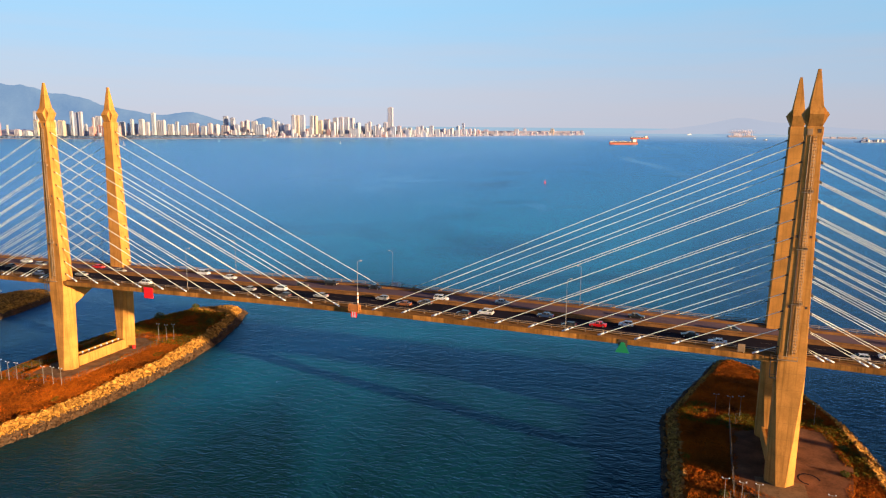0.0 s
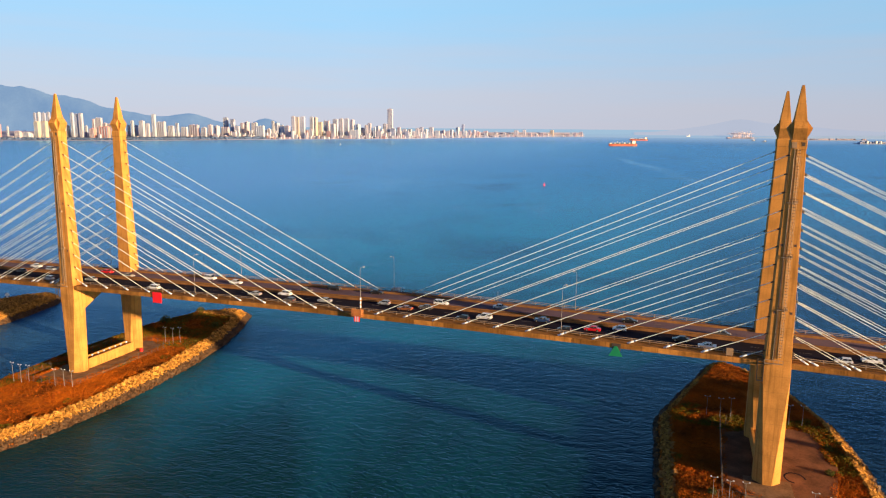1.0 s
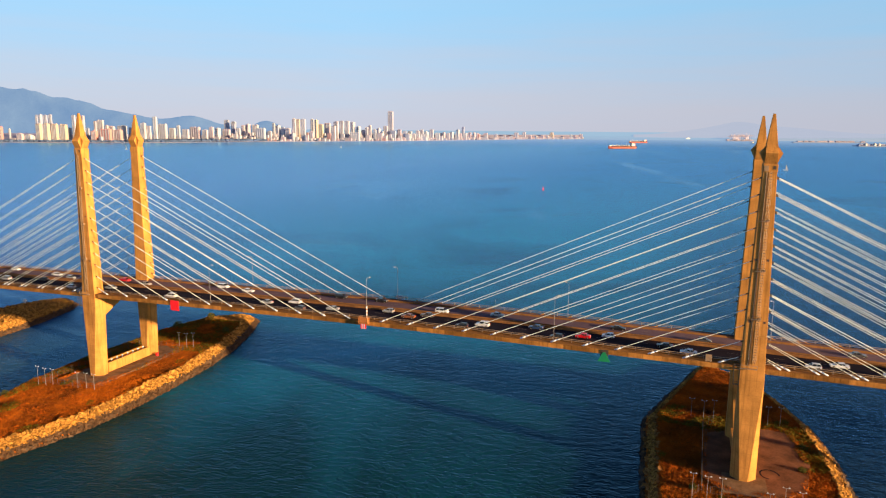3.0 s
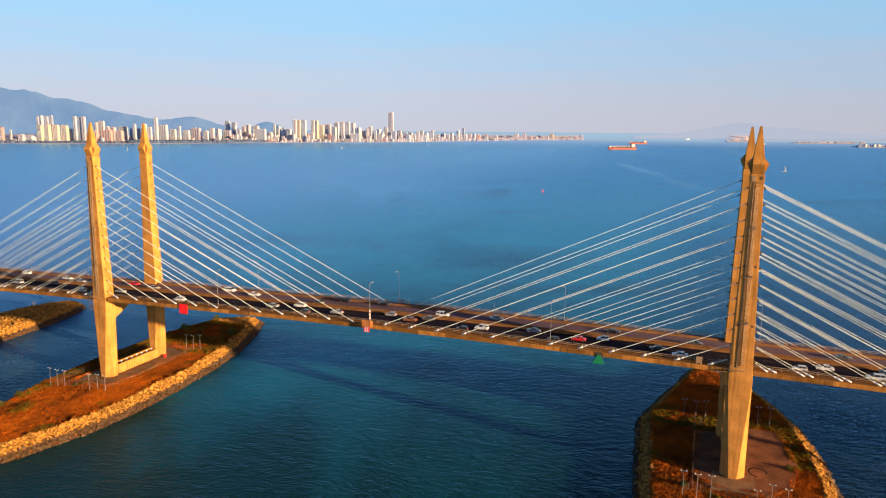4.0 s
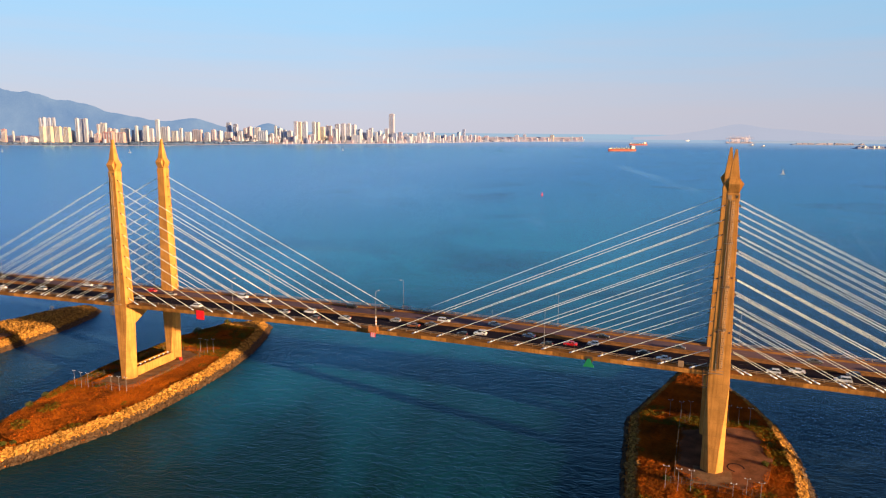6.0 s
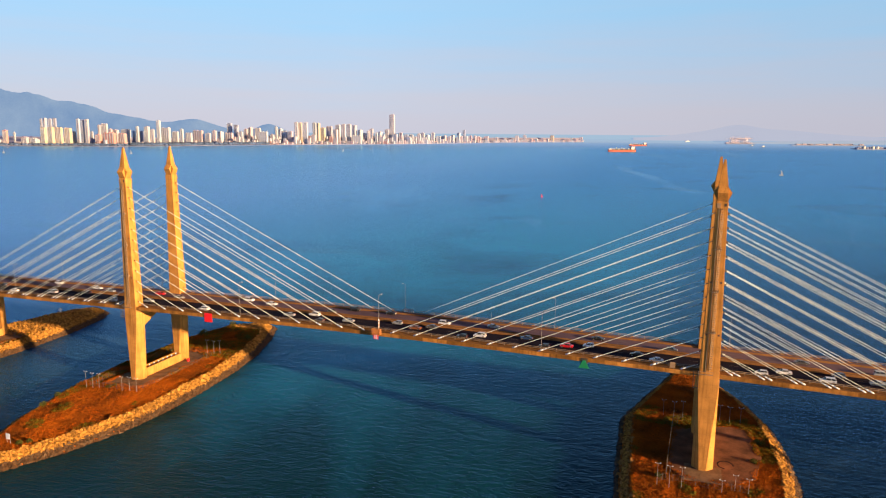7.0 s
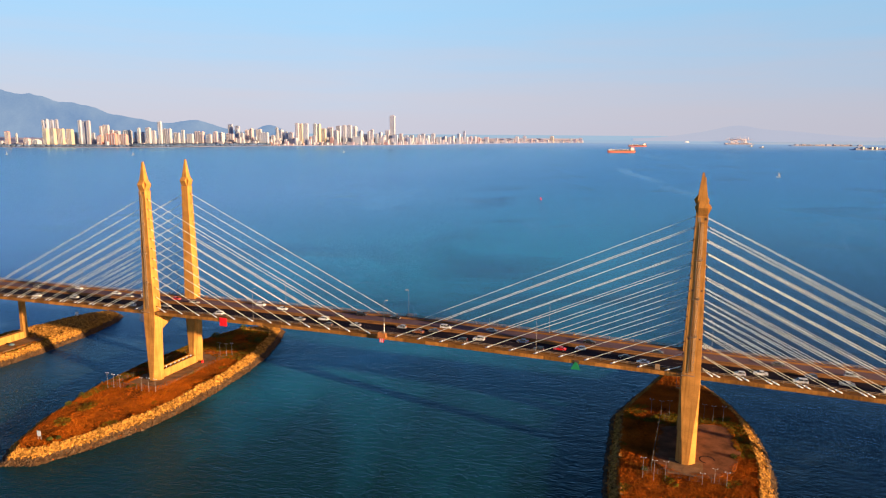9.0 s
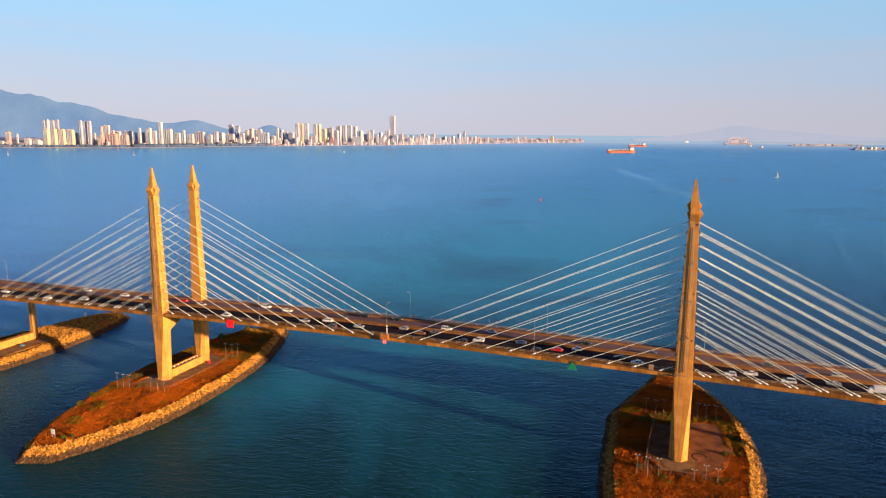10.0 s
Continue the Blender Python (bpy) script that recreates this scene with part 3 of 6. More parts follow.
def build_island(key):
    isl = ISLANDS[key]
    rnd = random.Random(key)
    cx = sum(p[0] for p in isl["shore"]) / len(isl["shore"])
    cy = sum(p[1] for p in isl["shore"]) / len(isl["shore"])
    rim = []
    for xa, ya, tx, ty, d in isl["sides"]:
        n = max(2, round(d / 2.0))
        rim += [(xa + tx * d * i / n, ya + ty * d * i / n) for i in range(n)]
    rings = [0.02] + [0.06 * k for k in range(1, 14)] + [0.81, 0.84, 0.87, 0.9, 0.93, 0.96, 0.98, 1.0, 1.03]
    verts = [(cx + (x - cx) * r, cy + (y - cy) * r, island_z(cx + (x - cx) * r, cy + (y - cy) * r, isl)[0]) for r in rings for x, y in rim]
    w = len(rim)
    faces = [tuple(range(w))]
    for i in range(len(rings) - 1):
        for j in range(w):
            k = (j + 1) % w
            faces.append((i * w + j, (i + 1) * w + j, (i + 1) * w + k, i * w + k))
    ground = new("ground", mesh_of("ground", verts, faces, SOIL, True))
    tagged(ground, "man-made island of dry reddish soil around a bridge pier", "island", kind="structure")
    v, f = rocks_mesh(isl, rnd, -0.5, 2.3, 8000)
    tagged(new("wet_rocks", mesh_of("wet_rocks", v, f, ROCK_WET)), "dark weed-covered boulders in the tidal zone of the shore", "rocks", kind="stuff")
    v, f = rocks_mesh(isl, rnd, 2.0, 5.3, 12000)
    tagged(new("rock_revetment", mesh_of("rock_revetment", v, f, ROCK)), "pale granite boulders piled along the island's shore", "rocks", kind="stuff")
    if key != "middle_east":
        v, f = rocks_mesh(isl, rnd, 5.2, 24, *((6500, 26) if key == "far_west" else (1500, 80)))
        tagged(new("rock_heap", mesh_of("rock_heap", v, f, ROCK)), "heap of rough boulders covering the island's northern end", "rocks", kind="stuff")
    yard = YARDS[key]

    def free(x, y):
        k = 0.9 + 2.2 * noise.noise(Vector((x * 0.2, y * 0.2, 21)))
        if key == "far_west" and y > 30 + 4 * k:
            return False
        return yard_depth(x, y, yard) < k

    def greenish(x, y):
        n = noise.noise(Vector((x * 0.09, y * 0.09, 11)))
        if key == "middle_east":
            lush = (x > 126 and 10 < y < 40) or (x < 122 and 30 < y < 41)
        else:
            lush = y > 34 or x < -124
        return free(x, y) and n > (-0.25 if lush else 0.34)

    def rusty(x, y):
        return free(x, y) and not greenish(x, y) and noise.noise(Vector((x * 0.12, y * 0.12, 31))) > (-0.1 if y < -8 else 0.12)

    small = key == "far_west"
    v, f = tufts(isl, rnd, 9000 if small else 36000, free, 0.16, 0.36)
    tagged(new("dry_grass", mesh_of("dry_grass", v, f, SCRUB)), "dry orange-brown grass and scrub", "grass", kind="stuff")
    v, f = tufts(isl, rnd, 4000 if small else 12000, greenish, 0.2, 0.45)
    w, g = bushes(isl, rnd, 200 if small else 900, greenish, 0.3, 0.7)
    f += [tuple(i + len(v) for i in q) for q in g]
    tagged(new("green_scrub", mesh_of("green_scrub", v + w, f, GREEN_SCRUB)), "low olive-green bushes among dry grass", "bushes", kind="stuff")
    v, f = bushes(isl, rnd, 200 if small else 1500, rusty, 0.18, 0.5)
    tagged(new("dry_bushes", mesh_of("dry_bushes", v, f, BUSH)), "taller rust-orange dry bushes", "bushes", kind="stuff")
    bm = bmesh.new()
    low = [bm.verts.new((x, y, 2.5)) for x, y in yard]
    high = [bm.verts.new((x, y, 4.35)) for x, y in yard]
    bm.faces.new(low[::-1]), bm.faces.new(high)
    for i in range(len(yard)):
        j = (i + 1) % len(yard)
        bm.faces.new((low[i], low[j], high[j], high[i]))
    ob = new("pavement", mesh_bm("pavement", bm, SLAB if key == "middle_east" else APRON_DUSTY))
    tagged(ob, "dusty concrete yard around the tower's foot", "yard", kind="structure")


for key in ISLANDS:
    build_island(key)

apron = new("pavement", mesh_bm("pavement", one_box(107.2, 118.2, -10.4, 0.5, 3.0, 4.38, bevel=0.02), APRON_DUSTY))
tagged(apron, "pale bare concrete apron at the tower's foot", "yard", kind="structure")


def tyre_ring(x, y, r):
    """A dark ring of tyre marks on the yard."""
    bm = bmesh.new()
    n = 40
    vs = [[bm.verts.new((x + math.cos(i * 6.283 / n) * q, y + math.sin(i * 6.283 / n) * q * 1.15, 4.356)) for i in range(30)] for q in (r - 0.22, r + 0.22)]
    for i in range(29):
        bm.faces.new((vs[0][i], vs[1][i], vs[1][i + 1], vs[0][i + 1]))
    tagged(new("tyre_marks", mesh_bm("tyre_marks", bm, ASPHALT_NEW)), "dark curved tyre marks on the dusty yard", "tyre marks", kind="structure")


tyre_ring(119.6, 3.4, 2.4)

# ---------------------------------------------------------------- bridge
Y_NEAR, Y_FAR = 0.0, 26.5
GROUND_Z = 4.3


def camber(x):
    """Height of the roadway along the bridge: a crest at midspan, even grades beyond."""
    return 36.62 - 0.0143 * (math.sqrt(x * x + 48 * 48) - 48)


def ring(x, y, wx, wy, z, cut=0.0):
    cx, cy = min(cut, wx * 0.49), min(cut, wy * 0.49)
    if cut < 0.02:
        cx = cy = 0.02
    a, b = wx / 2, wy / 2
    return [(x - a + cx, y - b, z), (x + a - cx, y - b, z), (x + a, y - b + cy, z), (x + a, y + b - cy, z), (x + a - cx, y + b, z), (x - a + cx, y + b, z), (x - a, y + b - cy, z), (x - a, y - b + cy, z)]


def build_tower(x, label):
    top = thing("bridge_tower", label, "bridge tower", "cable-stayed bridge towers")
    for y in (Y_NEAR, Y_FAR):
        leg = part("leg", loft(bmesh.new(), [ring(x, y, 6.4, 6.3, 2.0, 2.15), ring(x, y, 6.4, 6.3, GROUND_Z + 0.5, 2.15), ring(x, y, 6.05, 4.6, 31.8, 0.05), ring(x, y, 6.0, 4.5, 34.9, 0.05)]), CONCRETE, top, "tapered concrete leg with chamfered corners")
        part("shaft", loft(bmesh.new(), [ring(x, y, 5.86, 4.36, 34.9, 0.05), ring(x, y, 3.2, 3.3, 87.0, 0.05)]), CONCRETE, leg)
        part("collar", one_box(x - 1.72, x + 1.72, y - 1.78, y + 1.78, 86.9, 88.9, bevel=0.08), CONCRETE, leg)
        part("spire", loft(bmesh.new(), [ring(x, y, 3.0, 2.9, 88.9), ring(x, y, 3.05, 2.9, 91.9), ring(x, y, 0.6, 0.55, 101.3)]), CONCRETE, leg, "pointed spear-shaped concrete spire")
        for k in range(4):
            bm = bmesh.new()
            q = pose(x, y, 0, 0, 0, 90 * k)
            rows = [[bm.verts.new(q @ Vector((s * w, -r, z))) for s in (-1, 1)] for r, w, z in ((1.4, 1.42, 88.9), (2.6, 1.4, 91.6), (1.2, 1.3, 93.5))]
            core = [bm.verts.new(q @ Vector((s * 1.35, -0.8, 91.4))) for s in (-1, 1)]
            for p, r in zip(rows, rows[1:]):
                bm.faces.new((p[0], p[1], r[1], r[0]))
                for e in (0, 1):
                    bm.faces.new((p[e], r[e], core[e]))
            bmesh.ops.recalc_face_normals(bm, faces=bm.faces)
            part("spire_flare", bm, CONCRETE, leg)
    part("base_beam", one_box(x - 2.0, x + 2.2, Y_NEAR + 2.5, Y_FAR - 2.5, 2.5, 7.4, bevel=0.15), CONCRETE, top, "low concrete beam that ties the legs")
    part("beam_kerb", one_box(x + 1.5, x + 2.17, Y_NEAR + 2.4, Y_FAR - 2.4, 7.38, 7.9, bevel=0.05), CONCRETE, top)
    part("beam_kerb", one_box(x - 1.97, x - 1.3, Y_NEAR + 2.4, Y_FAR - 2.4, 7.38, 7.9, bevel=0.05), CONCRETE, top)
    bm = bmesh.new()
    yn, yf = Y_NEAR + 2.2, Y_FAR - 2.2
    prof = [(yn, 26.4), (yn + 8.5, 30.8), (yf - 8.5, 30.8), (yf, 26.4), (yf, 34.4), (yn, 34.4)]
    a = [bm.verts.new((x - 2.1, y, z)) for y, z in prof]
    b = [bm.verts.new((x + 2.1, y, z)) for y, z in prof]
    bm.faces.new(a), bm.faces.new(b[::-1])
    for i in range(6):
        bm.faces.new((a[i], b[i], b[(i + 1) % 6], a[(i + 1) % 6]))
    bmesh.ops.recalc_face_normals(bm, faces=bm.faces)
    part("cross_beam", bm, CONCRETE, top, "haunched concrete cross beam under the deck")
    return top


build_tower(-112.5, "tall pale concrete bridge tower with two spear-tipped legs")
build_tower(112.5, "tall pale concrete bridge tower with two spear-tipped legs")


def sweep(xs, prof, mat, name, parent, label=""):
    """A profile of (y, height over the road) run along the bridge."""
    bm = bmesh.new()
    loft(bm, [[(x, y, camber(x) + h) for y, h in prof] for x in xs])
    return part(name, bm, mat, parent, label)


X0, X1 = -330.0, 430.0
XS = [X0 + (X1 - X0) * i / 72 for i in range(73)]


def build_deck():
    deck = thing("bridge_deck", "long concrete bridge deck with two carriageways", "bridge deck", kind="structure")
    sweep(XS, [(-1.9, -1.0), (-1.9, 0.3), (1.4, 0.3), (1.4, 0.0), (Y_FAR - 1.1, 0.0), (Y_FAR - 1.1, 0.25), (Y_FAR + 1.9, 0.25), (Y_FAR + 1.9, -1.5), (Y_FAR - 1, -1.5), (Y_FAR - 1.6, -0.6), (1.6, -0.6), (1, -1.0)], CONCRETE_DECK, "slab", deck, "weathered brown concrete edge beams and slab")
    sweep(XS, [(1.8, -0.1), (1.8, 0.02), (13.2, 0.02), (13.2, -0.1)], ASPHALT_NEW, "carriageway", deck, "dark asphalt carriageway")
    sweep(XS, [(15.9, -0.1), (15.9, 0.02), (24.7, 0.02), (24.7, -0.1)], ASPHALT_OLD, "carriageway", deck, "worn brown-grey asphalt carriageway")
    sweep(XS, [(13.3, -0.1), (13.4, 0.7), (13.75, 0.7), (13.8, 0.45), (15.3, 0.45), (15.35, 0.7), (15.7, 0.7), (15.8, -0.1)], MEDIAN, "median_barrier", deck, "double concrete median barrier with a stained fill")
    sweep(XS, [(25.6, 0.1), (25.6, 0.275), (27.4, 0.275), (27.4, 0.1)], ASPHALT_OLD, "walkway", deck)
    sweep(XS, [(24.8, 0), (24.95, 0.6), (25.3, 0.6), (25.4, 0)], MEDIAN, "parapet", deck)
    sweep(XS, [(1.45, 0), (1.5, 0.55), (1.7, 0.55), (1.75, 0)], CONCRETE_DECK, "kerb", deck)
    dash = mesh_bm("lane_mark", one_box(-1.5, 1.5, -0.06, 0.06, 0, 0.012), LANE_PAINT)
    for y in (5.9, 9.6, 18.9, 21.8):
        for k in range(-24, 22):
            x = k * 12.0
            share("lane_mark", dash, deck, Matrix.Translation((x, y, camber(x) + 0.024)))
    return deck


DECK = build_deck()


def build_pier(x):
    top = thing("bridge_pier", "concrete portal pier under the bridge deck", "bridge pier", "bridge piers")
    z = camber(x) - 1.5
    for y in (Y_NEAR + 1.5, Y_FAR - 1.5):
        part("column", loft(bmesh.new(), [ring(x, y, 3.0, 3.0, -1.0, 0.4), ring(x, y, 2.3, 2.5, z - 1.5, 0.3)]), CONCRETE, top)
    part("cap_beam", one_box(x - 1.4, x + 1.4, -1.0, Y_FAR + 1.0, z - 1.6, z + 0.5, bevel=0.1), CONCRETE, top)
    part("base_beam", one_box(x - 1.6, x + 1.6, Y_NEAR + 3, Y_FAR - 3, 3, 8.0, bevel=0.1), CONCRETE, top)


for px_ in (-285.0, -223.2, 223.2, 290.0, 350.0, 410.0):
    build_pier(px_)


def build_stay(xt, y, z, xd, group, thick):
    s = thing("stay_cable", "white-sheathed steel stay cable from tower to deck", "stay cable", group)
    a = Vector((xt, y - 0.7 if y < 10 else y + 0.3, z))
    b = Vector((xd, y - 1.0 if y < 10 else y + 1.0, camber(xd) + (0.45 if y < 10 else 0.2)))
    way = (b - a).normalized()
    part("cable", one_rod(a, b, thick, n=6, caps=False), CABLE, s, smooth=True)
    bm = bmesh.new()
    k = 1.0 if y < 10 else 0.55
    rod(bm, b - way * 2.5 * k, b - way * 1.5 * k, thick + 0.02, 0.21 * k + 0.02, 8)
    rod(bm, b - way * 1.5 * k, b + way * 0.3, 0.21 * k + 0.02, 0.23 * k, 8)
    part("socket", bm, WHITE_PAINT if y < 10 else CONCRETE, s, "conical deck anchor", True)
    part("tower_sleeve", one_rod(a, a + way * 0.7, 0.2, 0.17, n=8), DARK_STEEL, s, "dark steel sleeve")


for sgn in (-1, 1):
    for y in (Y_NEAR, Y_FAR):
        for k in range(12):
            z = 38.27 + 4.297 * k
            half = 2.87 - 1.2 * k / 11
            build_stay(sgn * (112.5 - half), y, z, sgn * (104.48 - 9.0 * k) - 0.2, "stays of the main span", 0.1)
            for off, dz in ((-1.05, -0.15), (1.05, 0.15)):
                build_stay(sgn * (112.5 + half), y, z + dz, sgn * (120.0 + 8.92 * k + off), "paired stays of the side span", 0.06)

# stained facing panels along the near edge beam
PANEL = material("panel_concrete", (0.327, 0.16, 0.0425), 0.85, vary=0.6, scale=1.4, stain=0.75, bump=0.25)
nt = PANEL.node_tree
pb = nt.nodes["Principled BSDF"]
psrc = pb.inputs["Base Color"].links[0].from_socket
pinfo, pval, prange = nt.nodes.new("ShaderNodeObjectInfo"), nt.nodes.new("ShaderNodeHueSaturation"), nt.nodes.new("ShaderNodeMapRange")
prange.inputs["To Min"].default_value, prange.inputs["To Max"].default_value = 0.6, 1.4
nt.links.new(pinfo.outputs["Random"], prange.inputs["Value"])
nt.links.new(prange.outputs[0], pval.inputs["Value"])
nt.links.new(psrc, pval.inputs["Color"])
nt.links.new(pval.outputs["Color"], pb.inputs["Base Color"])
panel_mesh = mesh_bm("edge_panel", one_box(-4.45, 4.45, -0.06, 0.06, -0.66, 0.66, bevel=0.03), PANEL)
for k in range(-36, 33):
    x = 4.3 + 9.0 * k
    slope = math.degrees(math.atan2(camber(x + 4) - camber(x - 4), 8))
    share("edge_panel", panel_mesh, DECK, pose(x, -1.93, camber(x) - 0.35, 0, -slope, 0))

# ---------------------------------------------------------------- the far shore
AX = 0.985 / 1213.0


def side_of(u):
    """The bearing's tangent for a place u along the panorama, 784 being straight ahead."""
    return (u - 784) * AX


def shore(u):
    """True distance of the far waterline along the panorama."""
    return float(np.interp(u, [-400, 0, 200, 300, 420, 600, 700, 800, 900, 1030], [3900, 4080, 4170, 4360, 4770, 5280, 5600, 6200, 7000, 7750]))


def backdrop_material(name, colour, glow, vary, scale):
    """Distance with sea haze painted in: matt, with even emission as its scattered skylight."""
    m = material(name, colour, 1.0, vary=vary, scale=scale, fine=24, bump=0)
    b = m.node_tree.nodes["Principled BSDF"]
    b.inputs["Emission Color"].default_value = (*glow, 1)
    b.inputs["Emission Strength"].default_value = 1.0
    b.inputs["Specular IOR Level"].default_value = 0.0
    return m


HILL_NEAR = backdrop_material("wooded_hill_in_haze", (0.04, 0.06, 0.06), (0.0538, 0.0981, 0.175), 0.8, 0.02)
SEA_HAZE = backdrop_material("distant_sea_in_haze", (0.03, 0.06, 0.08), (0.102, 0.146, 0.205), 0.1, 0.002)
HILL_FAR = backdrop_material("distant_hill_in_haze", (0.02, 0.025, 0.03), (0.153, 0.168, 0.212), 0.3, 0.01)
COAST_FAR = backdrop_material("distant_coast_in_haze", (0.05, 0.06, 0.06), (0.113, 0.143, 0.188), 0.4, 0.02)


def ridge(name, u0, u1, profile, dist, depth, mat, label, rough=0.06):
    """A range of hills: height profile along the panorama, rounded off in depth."""
    nu, nd = 260, 26
    verts, faces = [], []
    for j in range(nd + 1):
        v = j / nd
        for i in range(nu + 1):
            u = u0 + (u1 - u0) * i / nu
            h = profile(u)
            k = math.sin(math.pi * min(1, v / 0.9 * 0.5 + 0.02)) if v < 0.9 else 1 - (v - 0.9) * 8
            n = noise.fractal(Vector((u * 0.045, v * 4.0, 2.0)), 0.9, 2.1, 6) * rough
            p, s = far(side_of(u), dist + depth * v, max(0, h * (k + n * (1 - v * 0.6))) - 4)
            verts.append(p)
    w = nu + 1
    for j in range(nd):
        for i in range(nu):
            faces.append((j * w + i, j * w + i + 1, (j + 1) * w + i + 1, (j + 1) * w + i))
    tagged(new(name, mesh_of(name, verts, faces, mat, True)), label, "hills", kind="structure")


def bell(u, c, w, a):
    return a * math.exp(-((u - c) / w) ** 2 / 2)


RIDGE_U = [-424, -304, -206, -107, -7, 28, 58, 93, 143, 194, 234, 274, 299, 345, 380, 411, 436, 454, 470, 488, 512, 557]
RIDGE_H = [60, 75, 80, 94, 89, 81, 80, 68, 63, 46, 40, 31, 32, 38, 26, 18, 16, 24, 34, 24, 14, 0]


def soft_ridge(u):
    """The long ridge's height along the panorama, rounded between its knees."""
    return 5.92 * sum(float(np.interp(u + k, RIDGE_U, RIDGE_H)) for k in (-12, -6, 0, 6, 12)) / 5


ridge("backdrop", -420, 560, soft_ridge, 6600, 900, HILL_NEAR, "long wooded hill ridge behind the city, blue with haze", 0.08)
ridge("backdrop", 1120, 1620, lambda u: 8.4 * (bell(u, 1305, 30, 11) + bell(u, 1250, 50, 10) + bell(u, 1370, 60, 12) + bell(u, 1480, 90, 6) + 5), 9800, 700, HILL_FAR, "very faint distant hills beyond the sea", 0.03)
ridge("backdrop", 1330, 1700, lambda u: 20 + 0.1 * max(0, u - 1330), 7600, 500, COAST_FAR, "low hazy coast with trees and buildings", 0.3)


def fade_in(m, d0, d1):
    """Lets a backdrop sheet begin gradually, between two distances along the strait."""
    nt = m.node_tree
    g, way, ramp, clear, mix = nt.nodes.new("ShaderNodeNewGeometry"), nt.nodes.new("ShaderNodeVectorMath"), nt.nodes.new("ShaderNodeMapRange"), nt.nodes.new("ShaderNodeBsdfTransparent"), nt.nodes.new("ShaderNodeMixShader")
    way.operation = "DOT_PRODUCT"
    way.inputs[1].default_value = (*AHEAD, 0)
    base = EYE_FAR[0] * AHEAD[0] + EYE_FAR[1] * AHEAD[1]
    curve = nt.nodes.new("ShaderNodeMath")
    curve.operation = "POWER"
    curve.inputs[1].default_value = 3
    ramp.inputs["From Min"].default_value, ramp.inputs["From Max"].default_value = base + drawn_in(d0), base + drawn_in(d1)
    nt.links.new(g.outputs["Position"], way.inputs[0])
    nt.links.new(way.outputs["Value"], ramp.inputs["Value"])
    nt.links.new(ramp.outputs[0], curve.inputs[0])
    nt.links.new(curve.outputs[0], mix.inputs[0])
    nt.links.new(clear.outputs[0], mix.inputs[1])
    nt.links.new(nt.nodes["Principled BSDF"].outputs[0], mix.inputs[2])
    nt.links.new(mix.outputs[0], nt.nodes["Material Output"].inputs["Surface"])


fade_in(SEA_HAZE, 3600, 20000)


def distant_sea_haze():
    """The outermost sea and its haze, painted as a glowing sheet over the water."""
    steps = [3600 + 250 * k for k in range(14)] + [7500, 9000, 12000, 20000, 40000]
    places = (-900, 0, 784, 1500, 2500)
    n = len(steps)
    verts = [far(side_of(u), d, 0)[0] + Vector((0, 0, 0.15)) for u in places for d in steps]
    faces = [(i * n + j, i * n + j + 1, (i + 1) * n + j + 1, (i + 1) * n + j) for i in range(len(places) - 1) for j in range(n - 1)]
    tagged(new("backdrop", mesh_of("backdrop", verts, faces, SEA_HAZE)), "glowing sheet of painted haze over the far sea to the horizon", "sea", kind="structure")


distant_sea_haze()

# far sand and trees, their bluish colours standing in for haze
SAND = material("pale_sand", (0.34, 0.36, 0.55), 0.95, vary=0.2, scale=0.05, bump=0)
TREES_HAZED = material("far_trees", (0.075, 0.13, 0.27), 1.0, vary=0.4, scale=0.04, random_tint=0.35, bump=0)


def build_far_land():
    verts, faces = [], []
    us = [-400 + 12 * i for i in range(120)]
    us = [u for u in us if u <= 1034]
    for u in us:
        d = shore(u) + 18 * noise.noise(Vector((u * 0.03, 0, 5)))
        for k, z in ((0, -0.5), (8, 2.0), (60, 3.5), (700, 8), (3200, 26)):
            verts.append(far(side_of(u), d + k, z)[0])
    for i in range(len(us) - 1):
        for j in range(4):
            faces.append((i * 5 + j, (i + 1) * 5 + j, (i + 1) * 5 + j + 1, i * 5 + j + 1))
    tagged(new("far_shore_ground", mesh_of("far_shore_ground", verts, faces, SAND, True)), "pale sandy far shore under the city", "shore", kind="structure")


build_far_land()


def clumps(name, count, place, mat, label, rnd, size):
    """Many small leafy lumps as one object."""
    verts, faces = [], []
    for _ in range(count):
        p, s = place(rnd)
        r = size * s * rnd.uniform(0.6, 1.4)
        b = len(verts)
        for v in ICO:
            k = rnd.uniform(0.7, 1.2)
            verts.append((p.x + v[0] * r * k * 1.3, p.y + v[1] * r * k * 1.3, p.z + r * 0.5 + v[2] * r * k * 0.8))
        faces += [tuple(i + b for i in f) for f in ICO_F]
    tagged(new(name, mesh_of(name, verts, faces, mat)), label, "trees", kind="stuff")


def belt(u0, u1, near, deep):
    def place(rnd):
        u = rnd.uniform(u0, u1)
        return far(side_of(u), shore(u) + rnd.uniform(near, deep), 3)
    return place


RND = random.Random(77)
clumps("far_trees", 2600, belt(-60, 440, 25, 200), TREES_HAZED, "tree belt along the far shore, coloured blue as if by haze", RND, 8.5)
clumps("far_trees", 1500, belt(225, 470, 30, 160), TREES_HAZED, "tree belt along the far shore, coloured blue as if by haze", RND, 11)
clumps("far_trees", 700, belt(400, 1030, 30, 700), TREES_HAZED, "scattered trees between the city's buildings", RND, 7)

FACADES = {}


